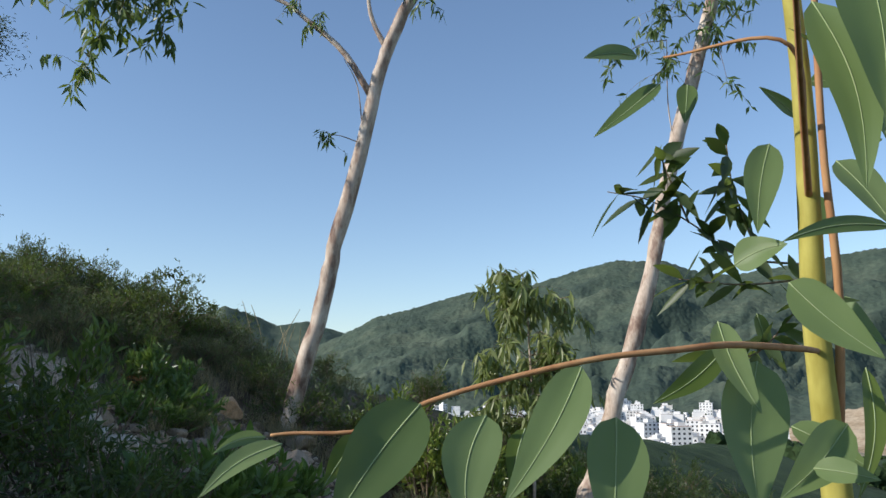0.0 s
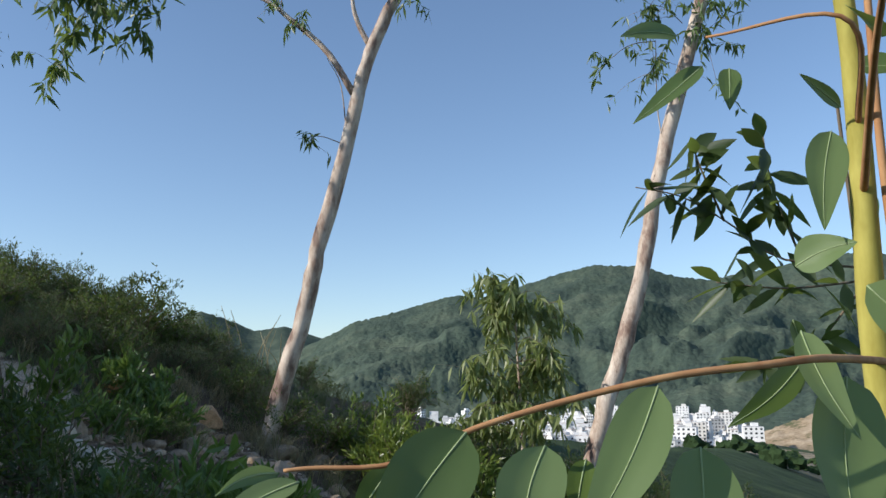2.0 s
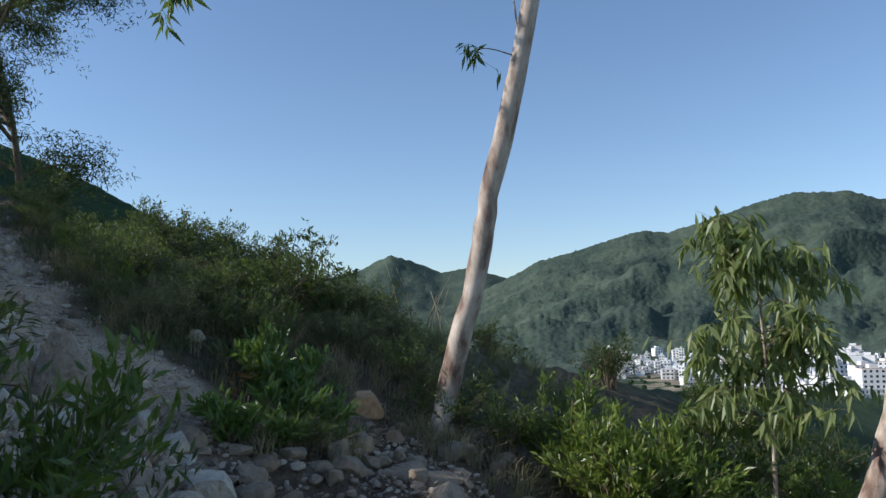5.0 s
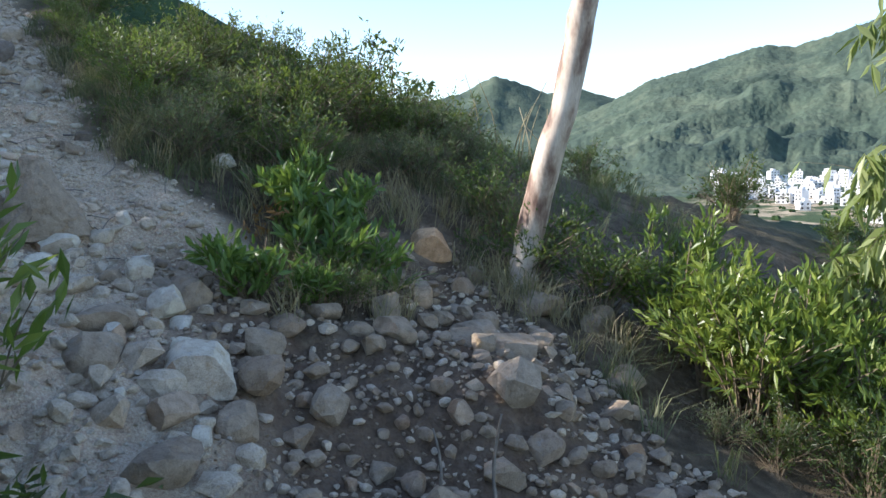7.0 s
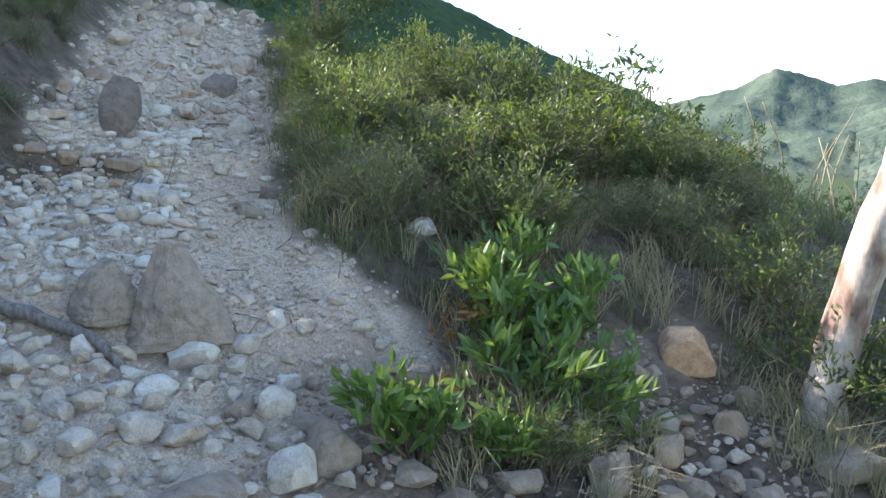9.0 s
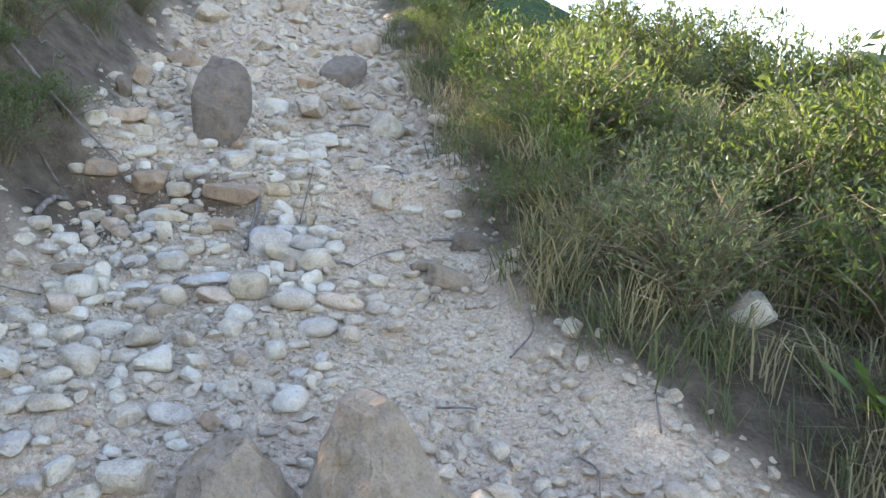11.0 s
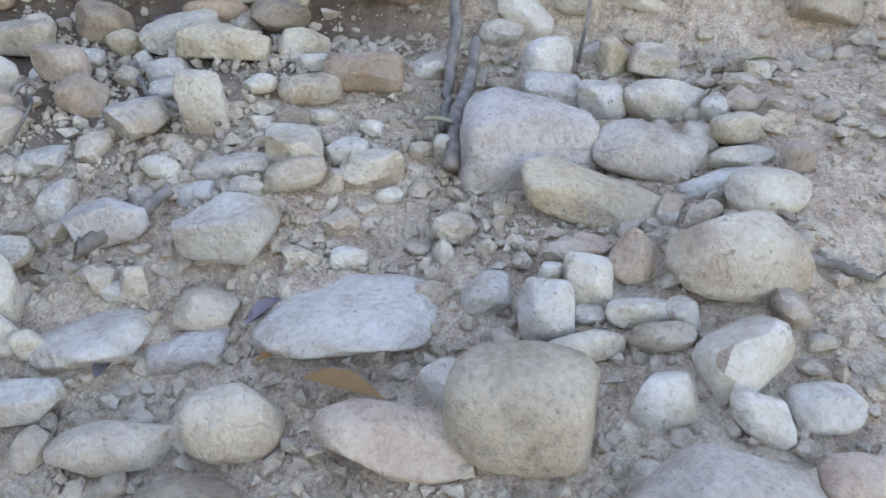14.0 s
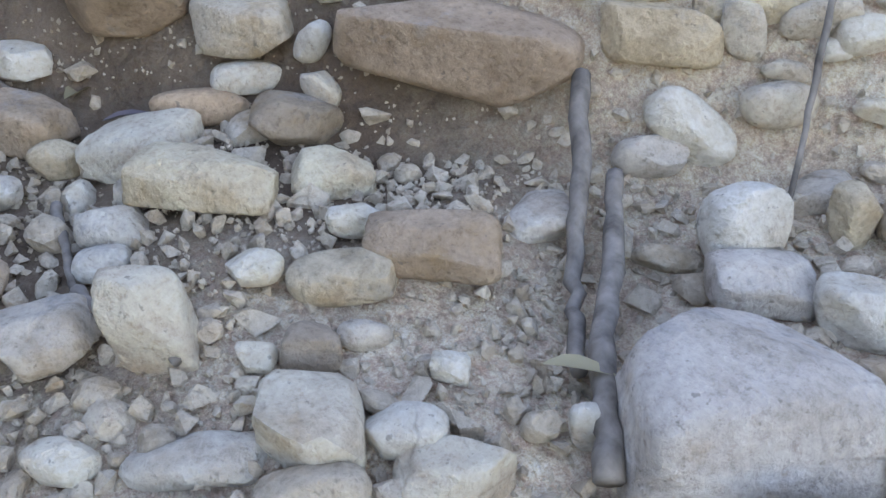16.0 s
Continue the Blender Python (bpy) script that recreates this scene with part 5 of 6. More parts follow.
for k in range(N):
    w = rg.uniform(0.003, 0.011)
    q = np.array(pose(*pp[k], zz[k] + w * 0.1, *rg.uniform(0, 360, 3)))
    grit.add((oct_v * rg.uniform(0.7, 1.0, (6, 3)) * [w, w * 0.8, w * 0.65]) @ q[:3, :3].T + q[:3, 3], oct_f)
tagged(new("grit", grit.mesh("grit", M["chip"])), "pale stone chips and grit in the dust", "gravel", kind="stuff")


# ---- dead wood ----
def stick(pts, r0, r1, label="grey weathered stick lying among the stones", mat="deadwood", name="stick"):
    p = [(x, y, ground_at(x, y) + z) for x, y, z in pts]
    return tagged(new(name, limb_mesh(name, p, r0, r1, M[mat], 18, 8, 0.16)), label, "stick", "dead sticks on the track")


stick([(-6.05, 8.72, 0.05), (-5.87, 8.8, 0.10), (-5.62, 9.0, 0.09), (-5.4, 9.08, 0.08), (-5.22, 9.12, -0.02)], 0.055, 0.03, "thick grey exposed root across the track edge", "deadwood", "root")
stick([(-7.5, 10.71, 0.06), (-7.4, 10.6, 0.05), (-7.34, 10.53, 0.03), (-7.25, 10.44, 0.02)], 0.012, 0.008)
stick([(-7.4, 10.66, 0.05), (-7.33, 10.58, 0.06), (-7.23, 10.45, 0.04), (-7.15, 10.37, 0.03)], 0.010, 0.014)
stick([(-7.39, 9.86, 0.02), (-7.37, 9.93, 0.03), (-7.39, 10.01, 0.03)], 0.014, 0.009)
stick([(-7.84, 10.15, 0.02), (-7.66, 10.11, 0.02)], 0.007, 0.004)
stick([(-7.65, 10.11, 0.03), (-7.56, 10.12, 0.03), (-7.48, 10.15, 0.02)], 0.008, 0.005)
stick([(-7.31, 10.95, 0.10), (-7.25, 10.79, 0.01)], 0.005, 0.004)
stick([(-8.85, 9.9, 0.15), (-8.58, 10.12, 0.10), (-8.22, 10.3, 0.02)], 0.011, 0.006)
stick([(-8.0, 9.7, 0.02), (-8.1, 9.83, 0.06), (-8.2, 9.95, 0.03)], 0.018, 0.014)
stick([(-6.72, 10.49, 0.03), (-6.58, 10.58, 0.02)], 0.008, 0.006)
stick([(-6.5, 11.05, 0.03), (-6.35, 11.17, 0.05), (-6.2, 11.28, 0.03)], 0.01, 0.006)
stick([(-8.28, 11.95, 0.02), (-8.2, 12.1, 0.05), (-8.1, 12.26, 0.02)], 0.012, 0.008)
stick([(-1.95, 8.8, 0.0), (-1.93, 8.82, 0.25), (-1.98, 8.85, 0.5)], 0.012, 0.006, "thin pale dead stem standing in the rubble")
stick([(-1.65, 8.95, 0.0), (-1.68, 8.97, 0.3), (-1.64, 9.0, 0.62)], 0.014, 0.006, "thin pale dead stem standing in the rubble")


def fallen_leaf(x, y, turn, length, label, mat="leaf_dry"):
    r = np.random.default_rng(int(turn))
    z = ground_at(x, y) + 0.035
    v, f = leaf_blades(r, [(0, 0, 0)], [(1, 0, 0.1)], length, length * 0.33, 0.5, 0.2, True, (0, 0, 1))
    ob = tagged(new("fallen_leaf", mesh_of("fallen_leaf", v, f, M[mat], True)), label, "leaf", "fallen leaves on the track")
    ob.matrix_world = pose(x, y, z, rz=turn)


fallen_leaf(-7.04, 9.94, 80, 0.075, "curled orange-brown dry leaf among the stones", "leaf_dry")
fallen_leaf(-6.98, 9.97, 30, 0.11, "curled orange-brown dry leaf among the stones", "leaf_dry")
fallen_leaf(-7.09, 9.96, 110, 0.07, "dull purple-grey dry leaf among the stones", "leaf_purple")
fallen_leaf(-7.17, 9.79, 140, 0.07, "dull purple-grey dry leaf among the stones", "leaf_purple")
fallen_leaf(-7.09, 9.97, 120, 0.08, "dull purple-grey dry leaf among the stones", "leaf_purple")
fallen_leaf(-8.17, 10.21, 100, 0.09, "dull purple-grey dry leaf under the ledge", "leaf_purple")
fallen_leaf(-8.07, 10.24, 130, 0.12, "grey-brown dry leaf under the ledge", "straw")
fallen_leaf(-7.98, 10.26, 80, 0.09, "dull purple-grey dry leaf under the ledge", "leaf_purple")
fallen_leaf(-7.26, 10.40, 40, 0.07, "thin tan dry leaf among the stones", "straw")
fallen_leaf(-6.95, 10.87, 60, 0.07, "thin tan dry leaf among the stones", "straw")


# ---- grass ----
def grass(name, label, seed, count, s0, s1, l0, l1, tall, mat, tuft=26):
    r = np.random.default_rng(seed)
    tufts = count // tuft
    s, l = r.uniform(s0, s1, tufts * 6), r.uniform(l0, l1, tufts * 6)
    p = PATH_AT + s[:, None] * PATH_WAY + l[:, None] * np.array([PATH_WAY[1], -PATH_WAY[0]])
    p = p[cover_at(p[:, 0], p[:, 1]) > 0.55][:tufts]
    at = np.repeat(p, tuft, 0) + r.normal(0, 0.05, (len(p) * tuft, 2))
    base = np.column_stack([at, height(at[:, 0], at[:, 1]) - 0.01])
    n = len(base)
    lean = np.repeat(r.normal(0, 0.6, (len(p), 2)), tuft, 0) + r.normal(0, 0.7, (n, 2)) + [0.25, -0.1]
    h = r.uniform(0.5, 1.1, n) * tall
    side = unit(np.column_stack([r.normal(0, 1, (n, 2)), np.zeros(n)])) * r.uniform(0.0018, 0.004, n)[:, None]
    m1 = base + np.column_stack([lean * h[:, None] * 0.25, h * 0.6])
    tip = base + np.column_stack([lean * h[:, None] * 0.85, h * r.uniform(0.55, 0.95, n)])
    v = np.stack([base - side, base + side, m1 - side, m1 + side, tip], 1).reshape(-1, 3)
    f = [g for i in range(0, 5 * n, 5) for g in ((i, i + 1, i + 3, i + 2), (i + 2, i + 3, i + 4))]
    tagged(new(name, mesh_of(name, v, f, M[mat])), label, "grass", kind="stuff")


grass("track_side_grass", "long green and tan grass along the edge of the track", 71, 6500, -2.2, 6.0, 0.95, 2.6, 0.26, "grass")
grass("dry_grass", "dry straw-coloured grass among the shrubs", 72, 9000, -3.6, 4.0, 1.1, 5.0, 0.42, "straw")
grass("bank_grass", "grass on the bank above the track", 73, 7000, -5.0, 6.0, -3.2, -1.3, 0.36, "grass")
grass("slope_grass", "grass among the shrubs of the slope", 74, 12000, -8.0, 8.0, 2.6, 9.0, 0.45, "grass")


# twigs and litter on the bank left of the ledge
litter = Pile()
rl = np.random.default_rng(66)
for k in range(150):
    s, l = rl.uniform(-2.2, 3.5), (rl.uniform(-1.8, -0.75) if k % 4 else rl.uniform(0.7, 1.5))
    p = PATH_AT + s * PATH_WAY + l * np.array([PATH_WAY[1], -PATH_WAY[0]])
    a, q = rl.uniform(0, 6.28), rl.uniform(0.06, 0.28)
    e = p + q * np.array([np.cos(a), np.sin(a)])
    m = (p + e) / 2 + rl.normal(0, 0.02, 2)
    litter.add(*tube(curve_points([(*p, ground_at(*p) + 0.01), (*m, ground_at(*m) + 0.03), (*e, ground_at(*e) + 0.015)], 7), np.linspace(0.005, 0.002, 7), 5))
tagged(new("twig_litter", litter.mesh("twig_litter", M["deadwood"], True)), "dry twigs littering the edges of the track", "twigs", kind="stuff")


# ---- the gum sapling in front of the first view ----
sapling = thing("gum_sapling", "young gum tree with a yellow stem and broad grey-green leaves", "tree")
part("stem", limb_mesh("stem", [(0.62, 1.22, -1.3), (0.60, 1.25, 0.6), (0.593, 1.25, 1.378), (0.585, 1.25, 1.542), (0.58, 1.25, 1.714), (0.584, 1.25, 1.876), (0.588, 1.25, 2.046), (0.583, 1.25, 2.25), (0.56, 1.27, 2.9)], 0.026, 0.013, M["green_stem"], 40, 12), sapling, "smooth yellow-green stem")
part("side_stem", limb_mesh("side_stem", [(0.60, 1.26, 1.45), (0.615, 1.24, 1.75), (0.60, 1.22, 2.0), (0.63, 1.25, 2.5)], 0.008, 0.005, M["red_twig"]), sapling)
part("twig", limb_mesh("twig", [(-0.172, 0.82, 1.556), (-0.149, 0.82, 1.558), (-0.081, 0.82, 1.561), (-0.014, 0.82, 1.589), (0.066, 0.82, 1.612), (0.158, 0.82, 1.632), (0.239, 0.83, 1.641), (0.308, 0.86, 1.648), (0.433, 0.98, 1.65), (0.58, 1.25, 1.66)], 0.0016, 0.0044, M["red_twig"], 40, 8), sapling, "reddish brown twig")
part("twig", limb_mesh("twig", [(0.588, 1.25, 2.0), (0.5, 1.1, 2.1), (0.35, 1.2, 2.12)], 0.005, 0.002, M["red_twig"], 16, 6), sapling)
part("twig", limb_mesh("twig", [(0.585, 1.25, 1.9), (0.47, 1.0, 2.0), (0.36, 0.76, 2.04)], 0.006, 0.003, M["red_twig"], 16, 6), sapling)
leaf_rng = np.random.default_rng(81)


def big_leaf(base, tip, width, mat="leaf_big", face=(0.0, -1.0, 0.35)):
    """A broad gum leaf: rounded near the stalk, pointed at the tip, cupped and slightly wavy, with a pale midrib."""
    base, tip = np.array(base), np.array(tip)
    length = np.linalg.norm(tip - base)
    way = unit(tip - base + [0, 0, 0.06 * length])
    side = unit(np.cross(way, np.array(face) + leaf_rng.normal(0, 0.2, 3)))
    up = np.cross(side, way)
    bend, wave = leaf_rng.uniform(-0.10, 0.10), leaf_rng.uniform(0, 6.28)
    rows, across = 15, (-1.0, -0.55, 0.0, 0.55, 1.0)
    q = np.linspace(0, 1, rows)
    half = width * 0.5 * np.clip(np.sin(np.pi * q ** 0.72) ** 0.82 * (1 - 0.22 * q), 0.015, 1)
    mid = base + np.outer(q * length, way) + np.outer(-0.06 * length * q * q, [0, 0, 1]) + np.outer(bend * length * np.sin(np.pi * q), side)
    v = np.stack([mid + side * (half * c)[:, None] + up * (half * 0.25 * abs(c) + 0.05 * half * c * np.sin(9 * q + wave))[:, None] for c in across], 1).reshape(-1, 3)
    f = [(5 * i + j, 5 * i + j + 1, 5 * i + j + 6, 5 * i + j + 5) for i in range(rows - 1) for j in range(4)]
    leaf = part("leaf", mesh_of("leaf", v, f, M[mat], True), sapling)
    part("midrib", mesh_of("midrib", *tube(mid + up * 0.0005, np.linspace(0.0009, 0.0003, rows), 5), M["rib"], True), leaf)


big_leaf((-0.022, 0.8, 1.587), (-0.099, 0.76, 1.48), 0.073, "leaf_gum")
big_leaf((0.137, 0.8, 1.623), (0.06, 0.76, 1.504), 0.054)
big_leaf((0.042, 0.8, 1.576), (0.024, 0.76, 1.48), 0.059)
big_leaf((0.169, 0.8, 1.574), (0.153, 0.76, 1.46), 0.065)
big_leaf((-0.177, 0.82, 1.554), (-0.217, 0.78, 1.541), 0.016)
big_leaf((-0.156, 0.8, 1.549), (-0.221, 0.76, 1.504), 0.026)
big_leaf((0.428, 0.75, 2.029), (0.41, 0.71, 1.86), 0.10)
big_leaf((0.385, 0.78, 2.0), (0.40, 0.74, 1.80), 0.06)
big_leaf((0.349, 0.9, 1.632), (0.326, 0.86, 1.481), 0.086)
big_leaf((0.308, 0.9, 1.676), (0.333, 0.86, 1.58), 0.039)
big_leaf((0.434, 1.0, 1.734), (0.52, 0.96, 1.641), 0.063)
big_leaf((0.455, 0.8, 1.765), (0.327, 0.76, 1.741), 0.021, "leaf_gum")
big_leaf((0.507, 1.0, 1.892), (0.549, 0.96, 1.798), 0.06)
big_leaf((0.33, 0.95, 1.647), (0.237, 0.91, 1.587), 0.032, "leaf_fresh")
big_leaf((0.445, 1.05, 1.555), (0.521, 1.01, 1.506), 0.044)
big_leaf((0.521, 1.0, 1.628), (0.48, 0.96, 1.485), 0.03, "leaf_fresh")
big_leaf((0.493, 1.0, 1.56), (0.391, 0.96, 1.479), 0.06)
big_leaf((0.465, 1.1, 1.946), (0.425, 1.06, 1.815), 0.056)
big_leaf((0.342, 1.2, 2.076), (0.231, 1.16, 1.978), 0.039, "leaf_gum")
big_leaf((0.308, 1.2, 2.122), (0.216, 1.16, 2.101), 0.035)
big_leaf((0.401, 1.25, 2.094), (0.381, 1.21, 2.017), 0.037, "leaf_gum")
big_leaf((0.69, 1.3, 2.114), (0.668, 1.26, 2.188), 0.055)
big_leaf((0.425, 0.95, 1.512), (0.48, 0.91, 1.503), 0.033)
big_leaf((0.404, 1.1, 1.771), (0.464, 1.06, 1.795), 0.054)
big_leaf((-0.084, 0.85, 1.555), (-0.115, 0.81, 1.509), 0.03, "leaf_fresh")
big_leaf((0.085, 0.85, 1.561), (0.067, 0.81, 1.509), 0.027, "leaf_fresh")
r7 = np.random.default_rng(83)
for k in range(26):
    b0 = np.array([r7.uniform(0.6, 0.95), r7.uniform(1.2, 1.6), r7.uniform(1.2, 2.6)])
    big_leaf(b0, b0 + [r7.uniform(-0.09, 0.09), r7.uniform(-0.1, 0.05), r7.uniform(-0.16, 0.05)], r7.uniform(0.03, 0.06), "leaf_gum" if k % 2 else "leaf_big")

sapling.scale = (2.1, 2.1, 2.1)
sapling.location = (0, 0, -1.76)

# the dark twiggy shrub just behind it
citrus = thing("wild_shrub", "thin thorny shrub with dark glossy leaves", "shrub")
part("trunk", limb_mesh("trunk", [(1.55, 3.0, -1.7), (1.5, 3.0, 0.5), (1.42, 3.0, 1.6), (1.402, 3.0, 2.066), (1.38, 3.0, 2.7)], 0.012, 0.006, M["twig"], 24, 6), citrus)
r8 = np.random.default_rng(84)
for line in ([(1.402, 3.0, 2.066), (1.126, 3.0, 2.099), (0.962, 3.0, 2.219), (0.794, 3.0, 2.318), (0.632, 3.0, 2.352)], [(1.42, 3.0, 2.02), (1.1, 2.9, 1.98), (0.86, 2.9, 2.0)], [(0.94, 3.0, 2.23), (0.86, 2.98, 2.42), (0.83, 2.97, 2.52)], [(1.2, 3.0, 2.1), (1.12, 3.0, 2.35), (1.1, 3.0, 2.55)], [(1.41, 3.0, 2.0), (1.2, 3.05, 1.75), (1.02, 3.0, 1.72)]):
    br = part("branch", limb_mesh("branch", line, 0.005, 0.002, M["twig"], 14, 5), citrus)
    c = curve_points(line, 30)
    n = 22
    at = c[r8.integers(4, 30, n)]
    v, f = leaf_blades(r8, at, r8.normal(0, 0.7, (n, 3)) + [-0.3, 0, -0.05], r8.uniform(0.08, 0.21, n), r8.uniform(0.03, 0.055, n), 0.3, 0.15, True)
    part("foliage", mesh_of("foliage", v, f, M["leaf_dark" if len(line) > 3 else "leaf_mid"], True), br)

# the drooping young gum beyond the bank
young = thing("gum_sapling", "young gum tree with long drooping leaves above the valley", "tree")
part("trunk", limb_mesh("trunk", [(1.35, 12.6, -0.8), (1.4, 12.6, 0.8), (1.35, 12.6, 2.2), (1.3, 12.6, 3.3)], 0.03, 0.01, M["bark"], 20, 8), young)
r9 = np.random.default_rng(85)
for k in range(46):
    zb = r9.uniform(0.9, 3.2)
    a = r9.uniform(0, 6.28)
    reach = 0.25 + 0.55 * (1 - (zb - 0.8) / 2.8) + r9.uniform(0, 0.25)
    o = np.array([1.36, 12.6, zb])
    w, g = spray(r9, o, o + [np.cos(a) * reach, np.sin(a) * reach, r9.uniform(-0.1, 0.35)], 0.26, 46, 0.25, 0.066, 1.0, 0.005)
    br = part("branch", w.mesh("branch", M["twig"]), young)
    part("foliage", g.mesh("foliage", M["leaf_pale"]), br)


# ---- trees and single plants up the slope ----
def spreading_tree(seed, tall, wide, lean):
    r = np.random.default_rng(seed)
    # named for the tree in view; the two added shade trees share the label
    tree = thing("slope_tree", "dark leafy tree leaning out over the slope", "tree", "trees up the slope")
    part("trunk", limb_mesh("trunk", [(0, 0, -0.5), (lean[0] * 0.3, lean[1] * 0.3, tall * 0.35), (lean[0] * 0.7, lean[1] * 0.7, tall * 0.65), (lean[0], lean[1], tall * 0.9)], 0.09, 0.03, M["twig"], 20, 8), tree)
    for k in range(15):
        a, h = r.uniform(0, 6.28), r.uniform(0.22, 0.85) * tall
        e = np.array([np.cos(a), np.sin(a), 0]) * wide * r.uniform(0.5, 1.0) + [lean[0], lean[1], h + r.uniform(0.0, 0.25) * tall]
        o = np.array([lean[0] * h / tall, lean[1] * h / tall, h])
        wood, green = Pile(), Pile()
        line = curve_points([o, (o + e) / 2 + [0, 0, 0.2], e], 12)
        wood.add(*tube(line, np.linspace(0.05, 0.012, 12), 5))
        n = 2400
        at = line[r.integers(4, 12, n // 15)] + r.normal(0, 0.12 * wide, (n // 15, 3))
        at = np.repeat(at, 15, 0) + r.normal(0, 0.10, (n, 3))
        green.add(*leaf_blades(r, at, r.normal(0, 0.8, (n, 3)) + [0, 0, -0.2], r.uniform(0.09, 0.17, n), r.uniform(0.02, 0.035, n)))
        br = part("limb", wood.mesh("limb", M["twig"]), tree)
        part("foliage", green.mesh("foliage", M["leaf_dark"]), br)
    return tree


tree0 = spreading_tree(91, 6.2, 2.8, (-0.8, -0.6))
tree0.matrix_basis = pose(-12.6, 18.0, ground_at(-12.6, 18.0))
# two trees added out of view, only to throw shade on the near bushes
shade_tree = spreading_tree(92, 4.2, 2.1, (0.2, 0.1))
shade_tree.matrix_basis = pose(-9.2, 4.4, ground_at(-9.2, 4.4))
copy_thing(shade_tree, pose(-9.0, 2.2, ground_at(-9.0, 2.2), rz=130))

sky_plant = thing("tall_sapling", "thin sapling with sparse leaf tufts against the sky", "sapling")
zb = ground_at(-5.3, 16.3)
part("stem", limb_mesh("stem", [(-5.3, 16.3, zb - 0.1), (-5.25, 16.3, zb + 0.9), (-5.35, 16.3, 3.3), (-5.5, 16.3, 3.85)], 0.014, 0.006, M["twig"], 16, 6), sky_plant)
for o, e in (((-5.5, 16.3, 3.85), (-5.75, 16.25, 4.0)), ((-5.45, 16.3, 3.7), (-5.2, 16.2, 3.8)), ((-5.35, 16.3, 3.2), (-5.9, 16.3, 3.35)), ((-5.3, 16.3, 3.0), (-4.75, 16.3, 3.25)), ((-5.3, 16.3, 2.8), (-4.5, 16.2, 3.1))):
    w, g = spray(r9, o, e, 0.13, 26, 0.16, 0.05, 0.1, 0.004)
    br = part("branch", w.mesh("branch", M["twig"]), sky_plant)
    part("foliage", g.mesh("foliage", M["leaf_dark"]), br)

dead = thing("dead_shrub", "bare pale dead shrub standing above the green", "shrub")
for k in range(9):
    x = -3.75 + 0.11 * k + r9.uniform(-0.05, 0.05)
    y = 16.3 + r9.uniform(-0.3, 0.3)
    z0, h = ground_at(x, y), r9.uniform(0.6, 1.25)
    q = r9.uniform(-0.4, 0.4, 2)
    part("stem", limb_mesh("stem", [(x, y, z0 - 0.1), (x + q[0] * 0.3, y, z0 + h * 0.5), (x + q[0], y + q[1], z0 + h)], 0.014, 0.005, M["straw"], 8, 5), dead)


# ---- the town in the valley ----
def box(x0, y0, z0, x1, y1, z1):
    v = [(x, y, z) for z in (z0, z1) for y in (y0, y1) for x in (x0, x1)]
    f = [(0, 2, 3, 1), (4, 5, 7, 6), (0, 1, 5, 4), (2, 6, 7, 3), (0, 4, 6, 2), (1, 3, 7, 5)]
    return np.array(v, float), f


def town_house(seed, wide, deep, storeys):
    r = random.Random(seed)
    h = storeys * 3.3
    house = thing("town_house", "white flat-roofed town house of several storeys", "house", "houses in the valley town")
    part("wall", mesh_of("wall", *box(-wide / 2, -deep / 2, -6, wide / 2, deep / 2, h), M["white_wall"]), house)
    roof = part("roof", mesh_of("roof", *box(-wide / 2 + 0.3, -deep / 2 + 0.3, h, wide / 2 - 0.3, deep / 2 - 0.3, h + 0.25), M["roof"]), house)
    if r.random() < 0.7:
        a = r.uniform(-wide * 0.3, wide * 0.1)
        part("stair_tower", mesh_of("stair_tower", *box(a, -1.5, h + 0.25, a + wide * 0.35, deep * 0.4, h + 2.9), M["white_wall"]), roof)
    if r.random() < 0.6:
        part("parapet", mesh_of("parapet", *box(-wide / 2, -deep / 2 - 0.15, h - 0.1, wide / 2, -deep / 2 + 0.1, h + 0.9), M["white_wall"]), roof)
    win = mesh_of("window", *box(-0.8, -0.06, 0, 0.8, 0.06, 1.5), M["window_dark"])
    n = max(2, int(wide / 3.6))
    for s in range(storeys):
        for i in range(n):
            w = part("window", win, house)
            w.location = (-wide / 2 + wide * (i + 0.5) / n, -deep / 2 - 0.03, s * 3.3 + 1.0)
        if r.random() < 0.5:
            part("balcony", mesh_of("balcony", *box(-wide * 0.42, -deep / 2 - 1.1, s * 3.3 - 0.1, wide * 0.42, -deep / 2 - 0.1, s * 3.3 + 0.8), M["white_wall"]), house)
    return house


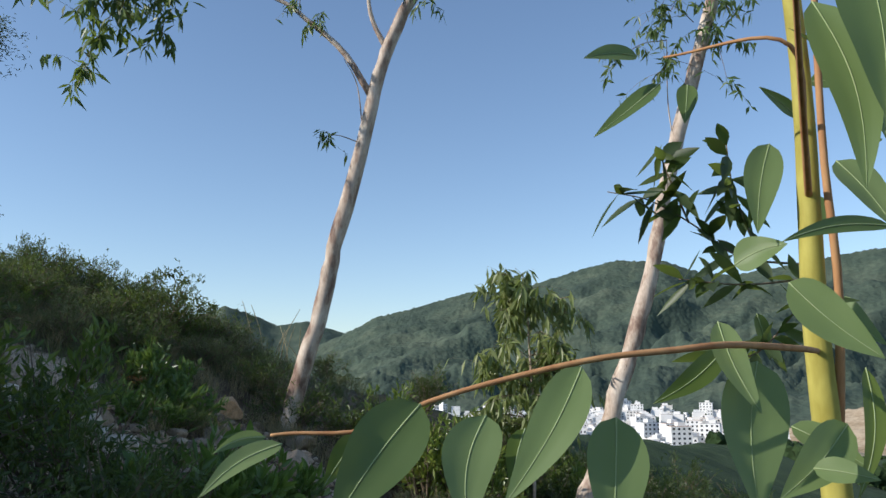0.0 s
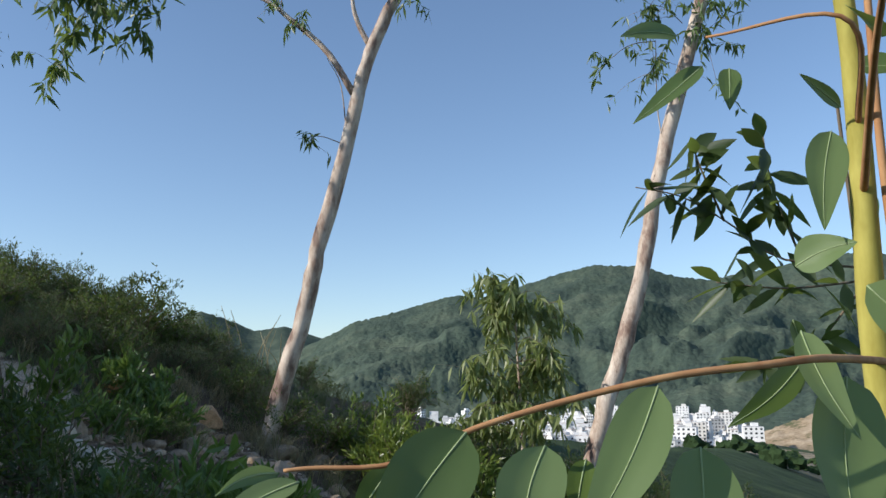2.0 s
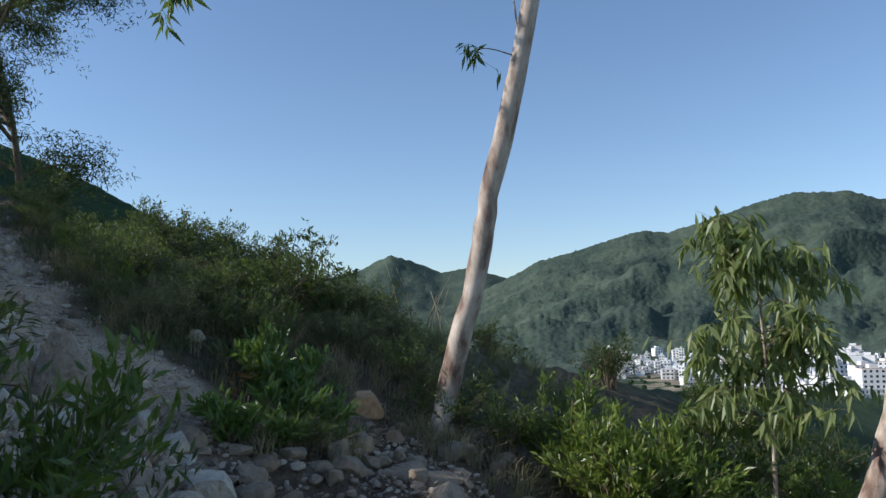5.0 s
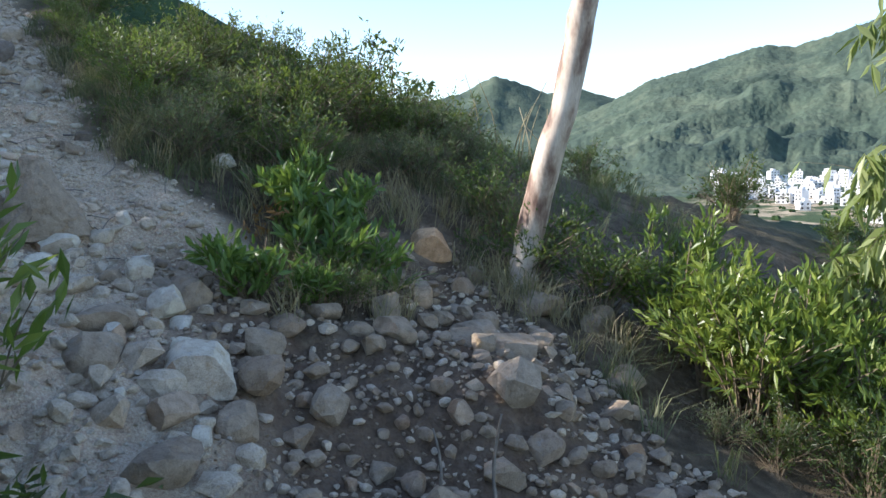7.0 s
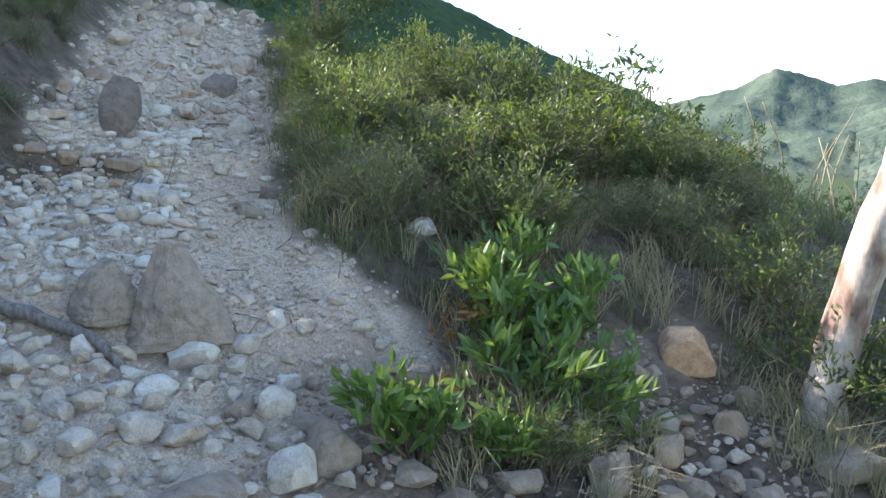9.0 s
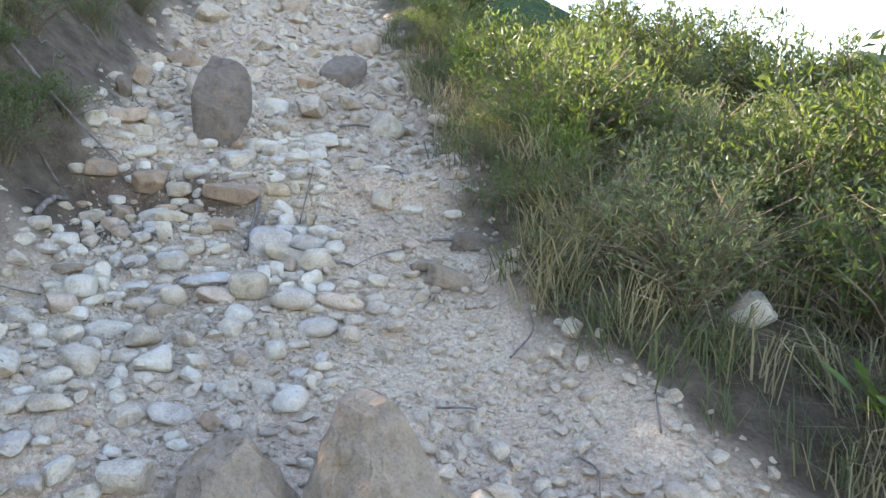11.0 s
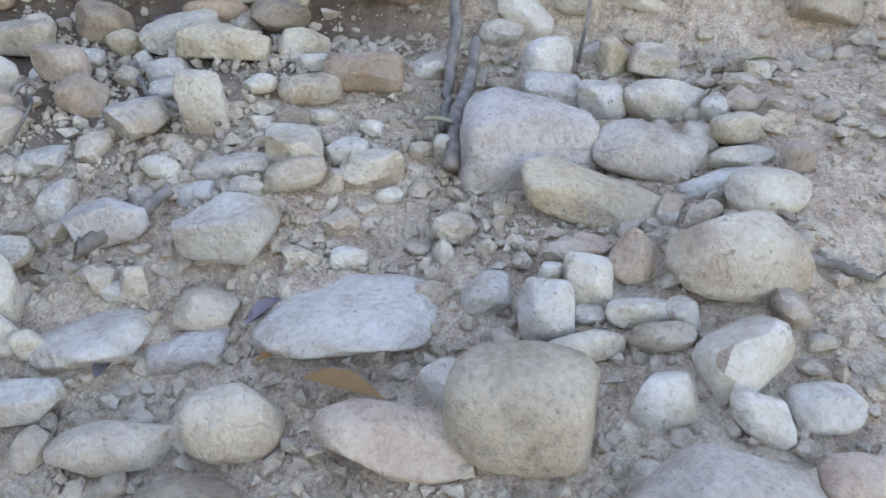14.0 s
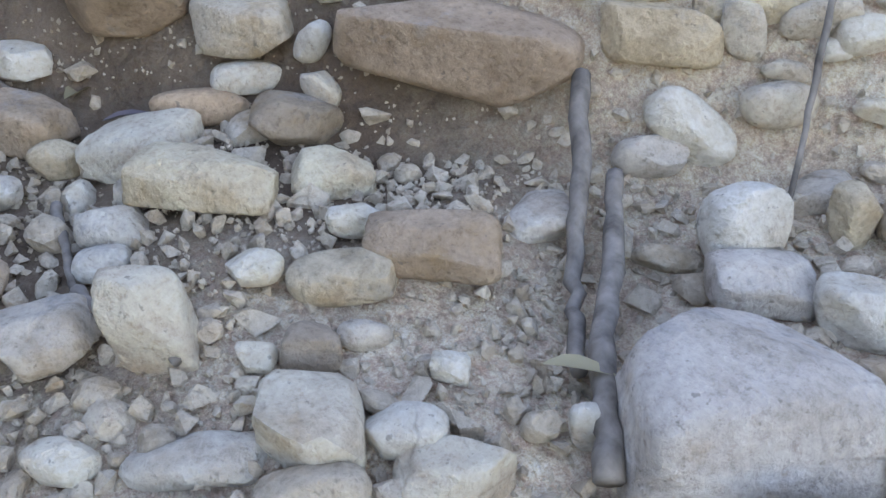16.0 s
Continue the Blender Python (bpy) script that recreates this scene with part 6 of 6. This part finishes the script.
houses = [town_house(500 + i, w, d, n) for i, (w, d, n) in enumerate([(7, 12, 3), (10, 11, 2), (6, 14, 4), (12, 10, 3), (15, 12, 6), (9, 9, 2), (20, 10, 1)])]
rt = random.Random(31)
for h in houses:
    h.scale = (0.66, 0.66, 0.66)
count = 0
for k in range(400):
    hd = rt.uniform(-22.5, 0.5) if k % 3 else rt.uniform(-20, -6)
    d = 380 + 360 * rt.random() ** 0.8
    if hd > -9 and d < 520:
        continue
    i = rt.choice([0, 0, 1, 1, 2, 2, 3, 3, 5, 5, 4 if hd < -12 and d > 430 else 3, 6])
    z = -28.0 + max(0.0, d - 620) * 0.085
    m = pose(-math.sin(radians(hd)) * d, math.cos(radians(hd)) * d, z, rz=hd + rt.choice((0, 0, 90, 25, -20)) + rt.uniform(-8, 8))
    copy_thing(houses[i], m)
for i, (hd, d, z) in enumerate([(7.9, 240, -28), (6.2, 250, -28), (-13, 420, -28), (7.0, 225, -28), (-16, 400, -28), (-5.0, 480, -28), (-24, 400, -28)]):
    houses[i].matrix_basis = pose(-math.sin(radians(hd)) * d, math.cos(radians(hd)) * d, z, rz=hd + 20) @ Matrix.Scale(1.25 if hd > 5 else 0.66, 4)

# woods between the slope and the town
woods = Pile()
rw = np.random.default_rng(61)
for k in range(620):
    d = rw.uniform(130, 340) if k % 3 else rw.uniform(340, 640)
    hd = np.radians(rw.uniform(-45, 22))
    x, y = -np.sin(hd) * d, np.cos(hd) * d
    z = ground_at(x, y) if d < 640 else -28.0
    w = rw.uniform(1.6, 3.4)
    sh = CROWN[rw.integers(len(CROWN))]
    for q in range(3):
        o = rw.normal(0, 0.35, 3) * w
        woods.add((sh[0] * rw.uniform(0.7, 1.3, (len(sh[0]), 1))) * [w, w, w * 0.9] * rw.uniform(0.6, 1.0) + [x + o[0], y + o[1], z + w * 0.3 + abs(o[2]) * 0.6], sh[1])
tagged(new("valley_woods", woods.mesh("valley_woods", M["hill"])), "dark green woods in the valley below", "woods", kind="stuff")
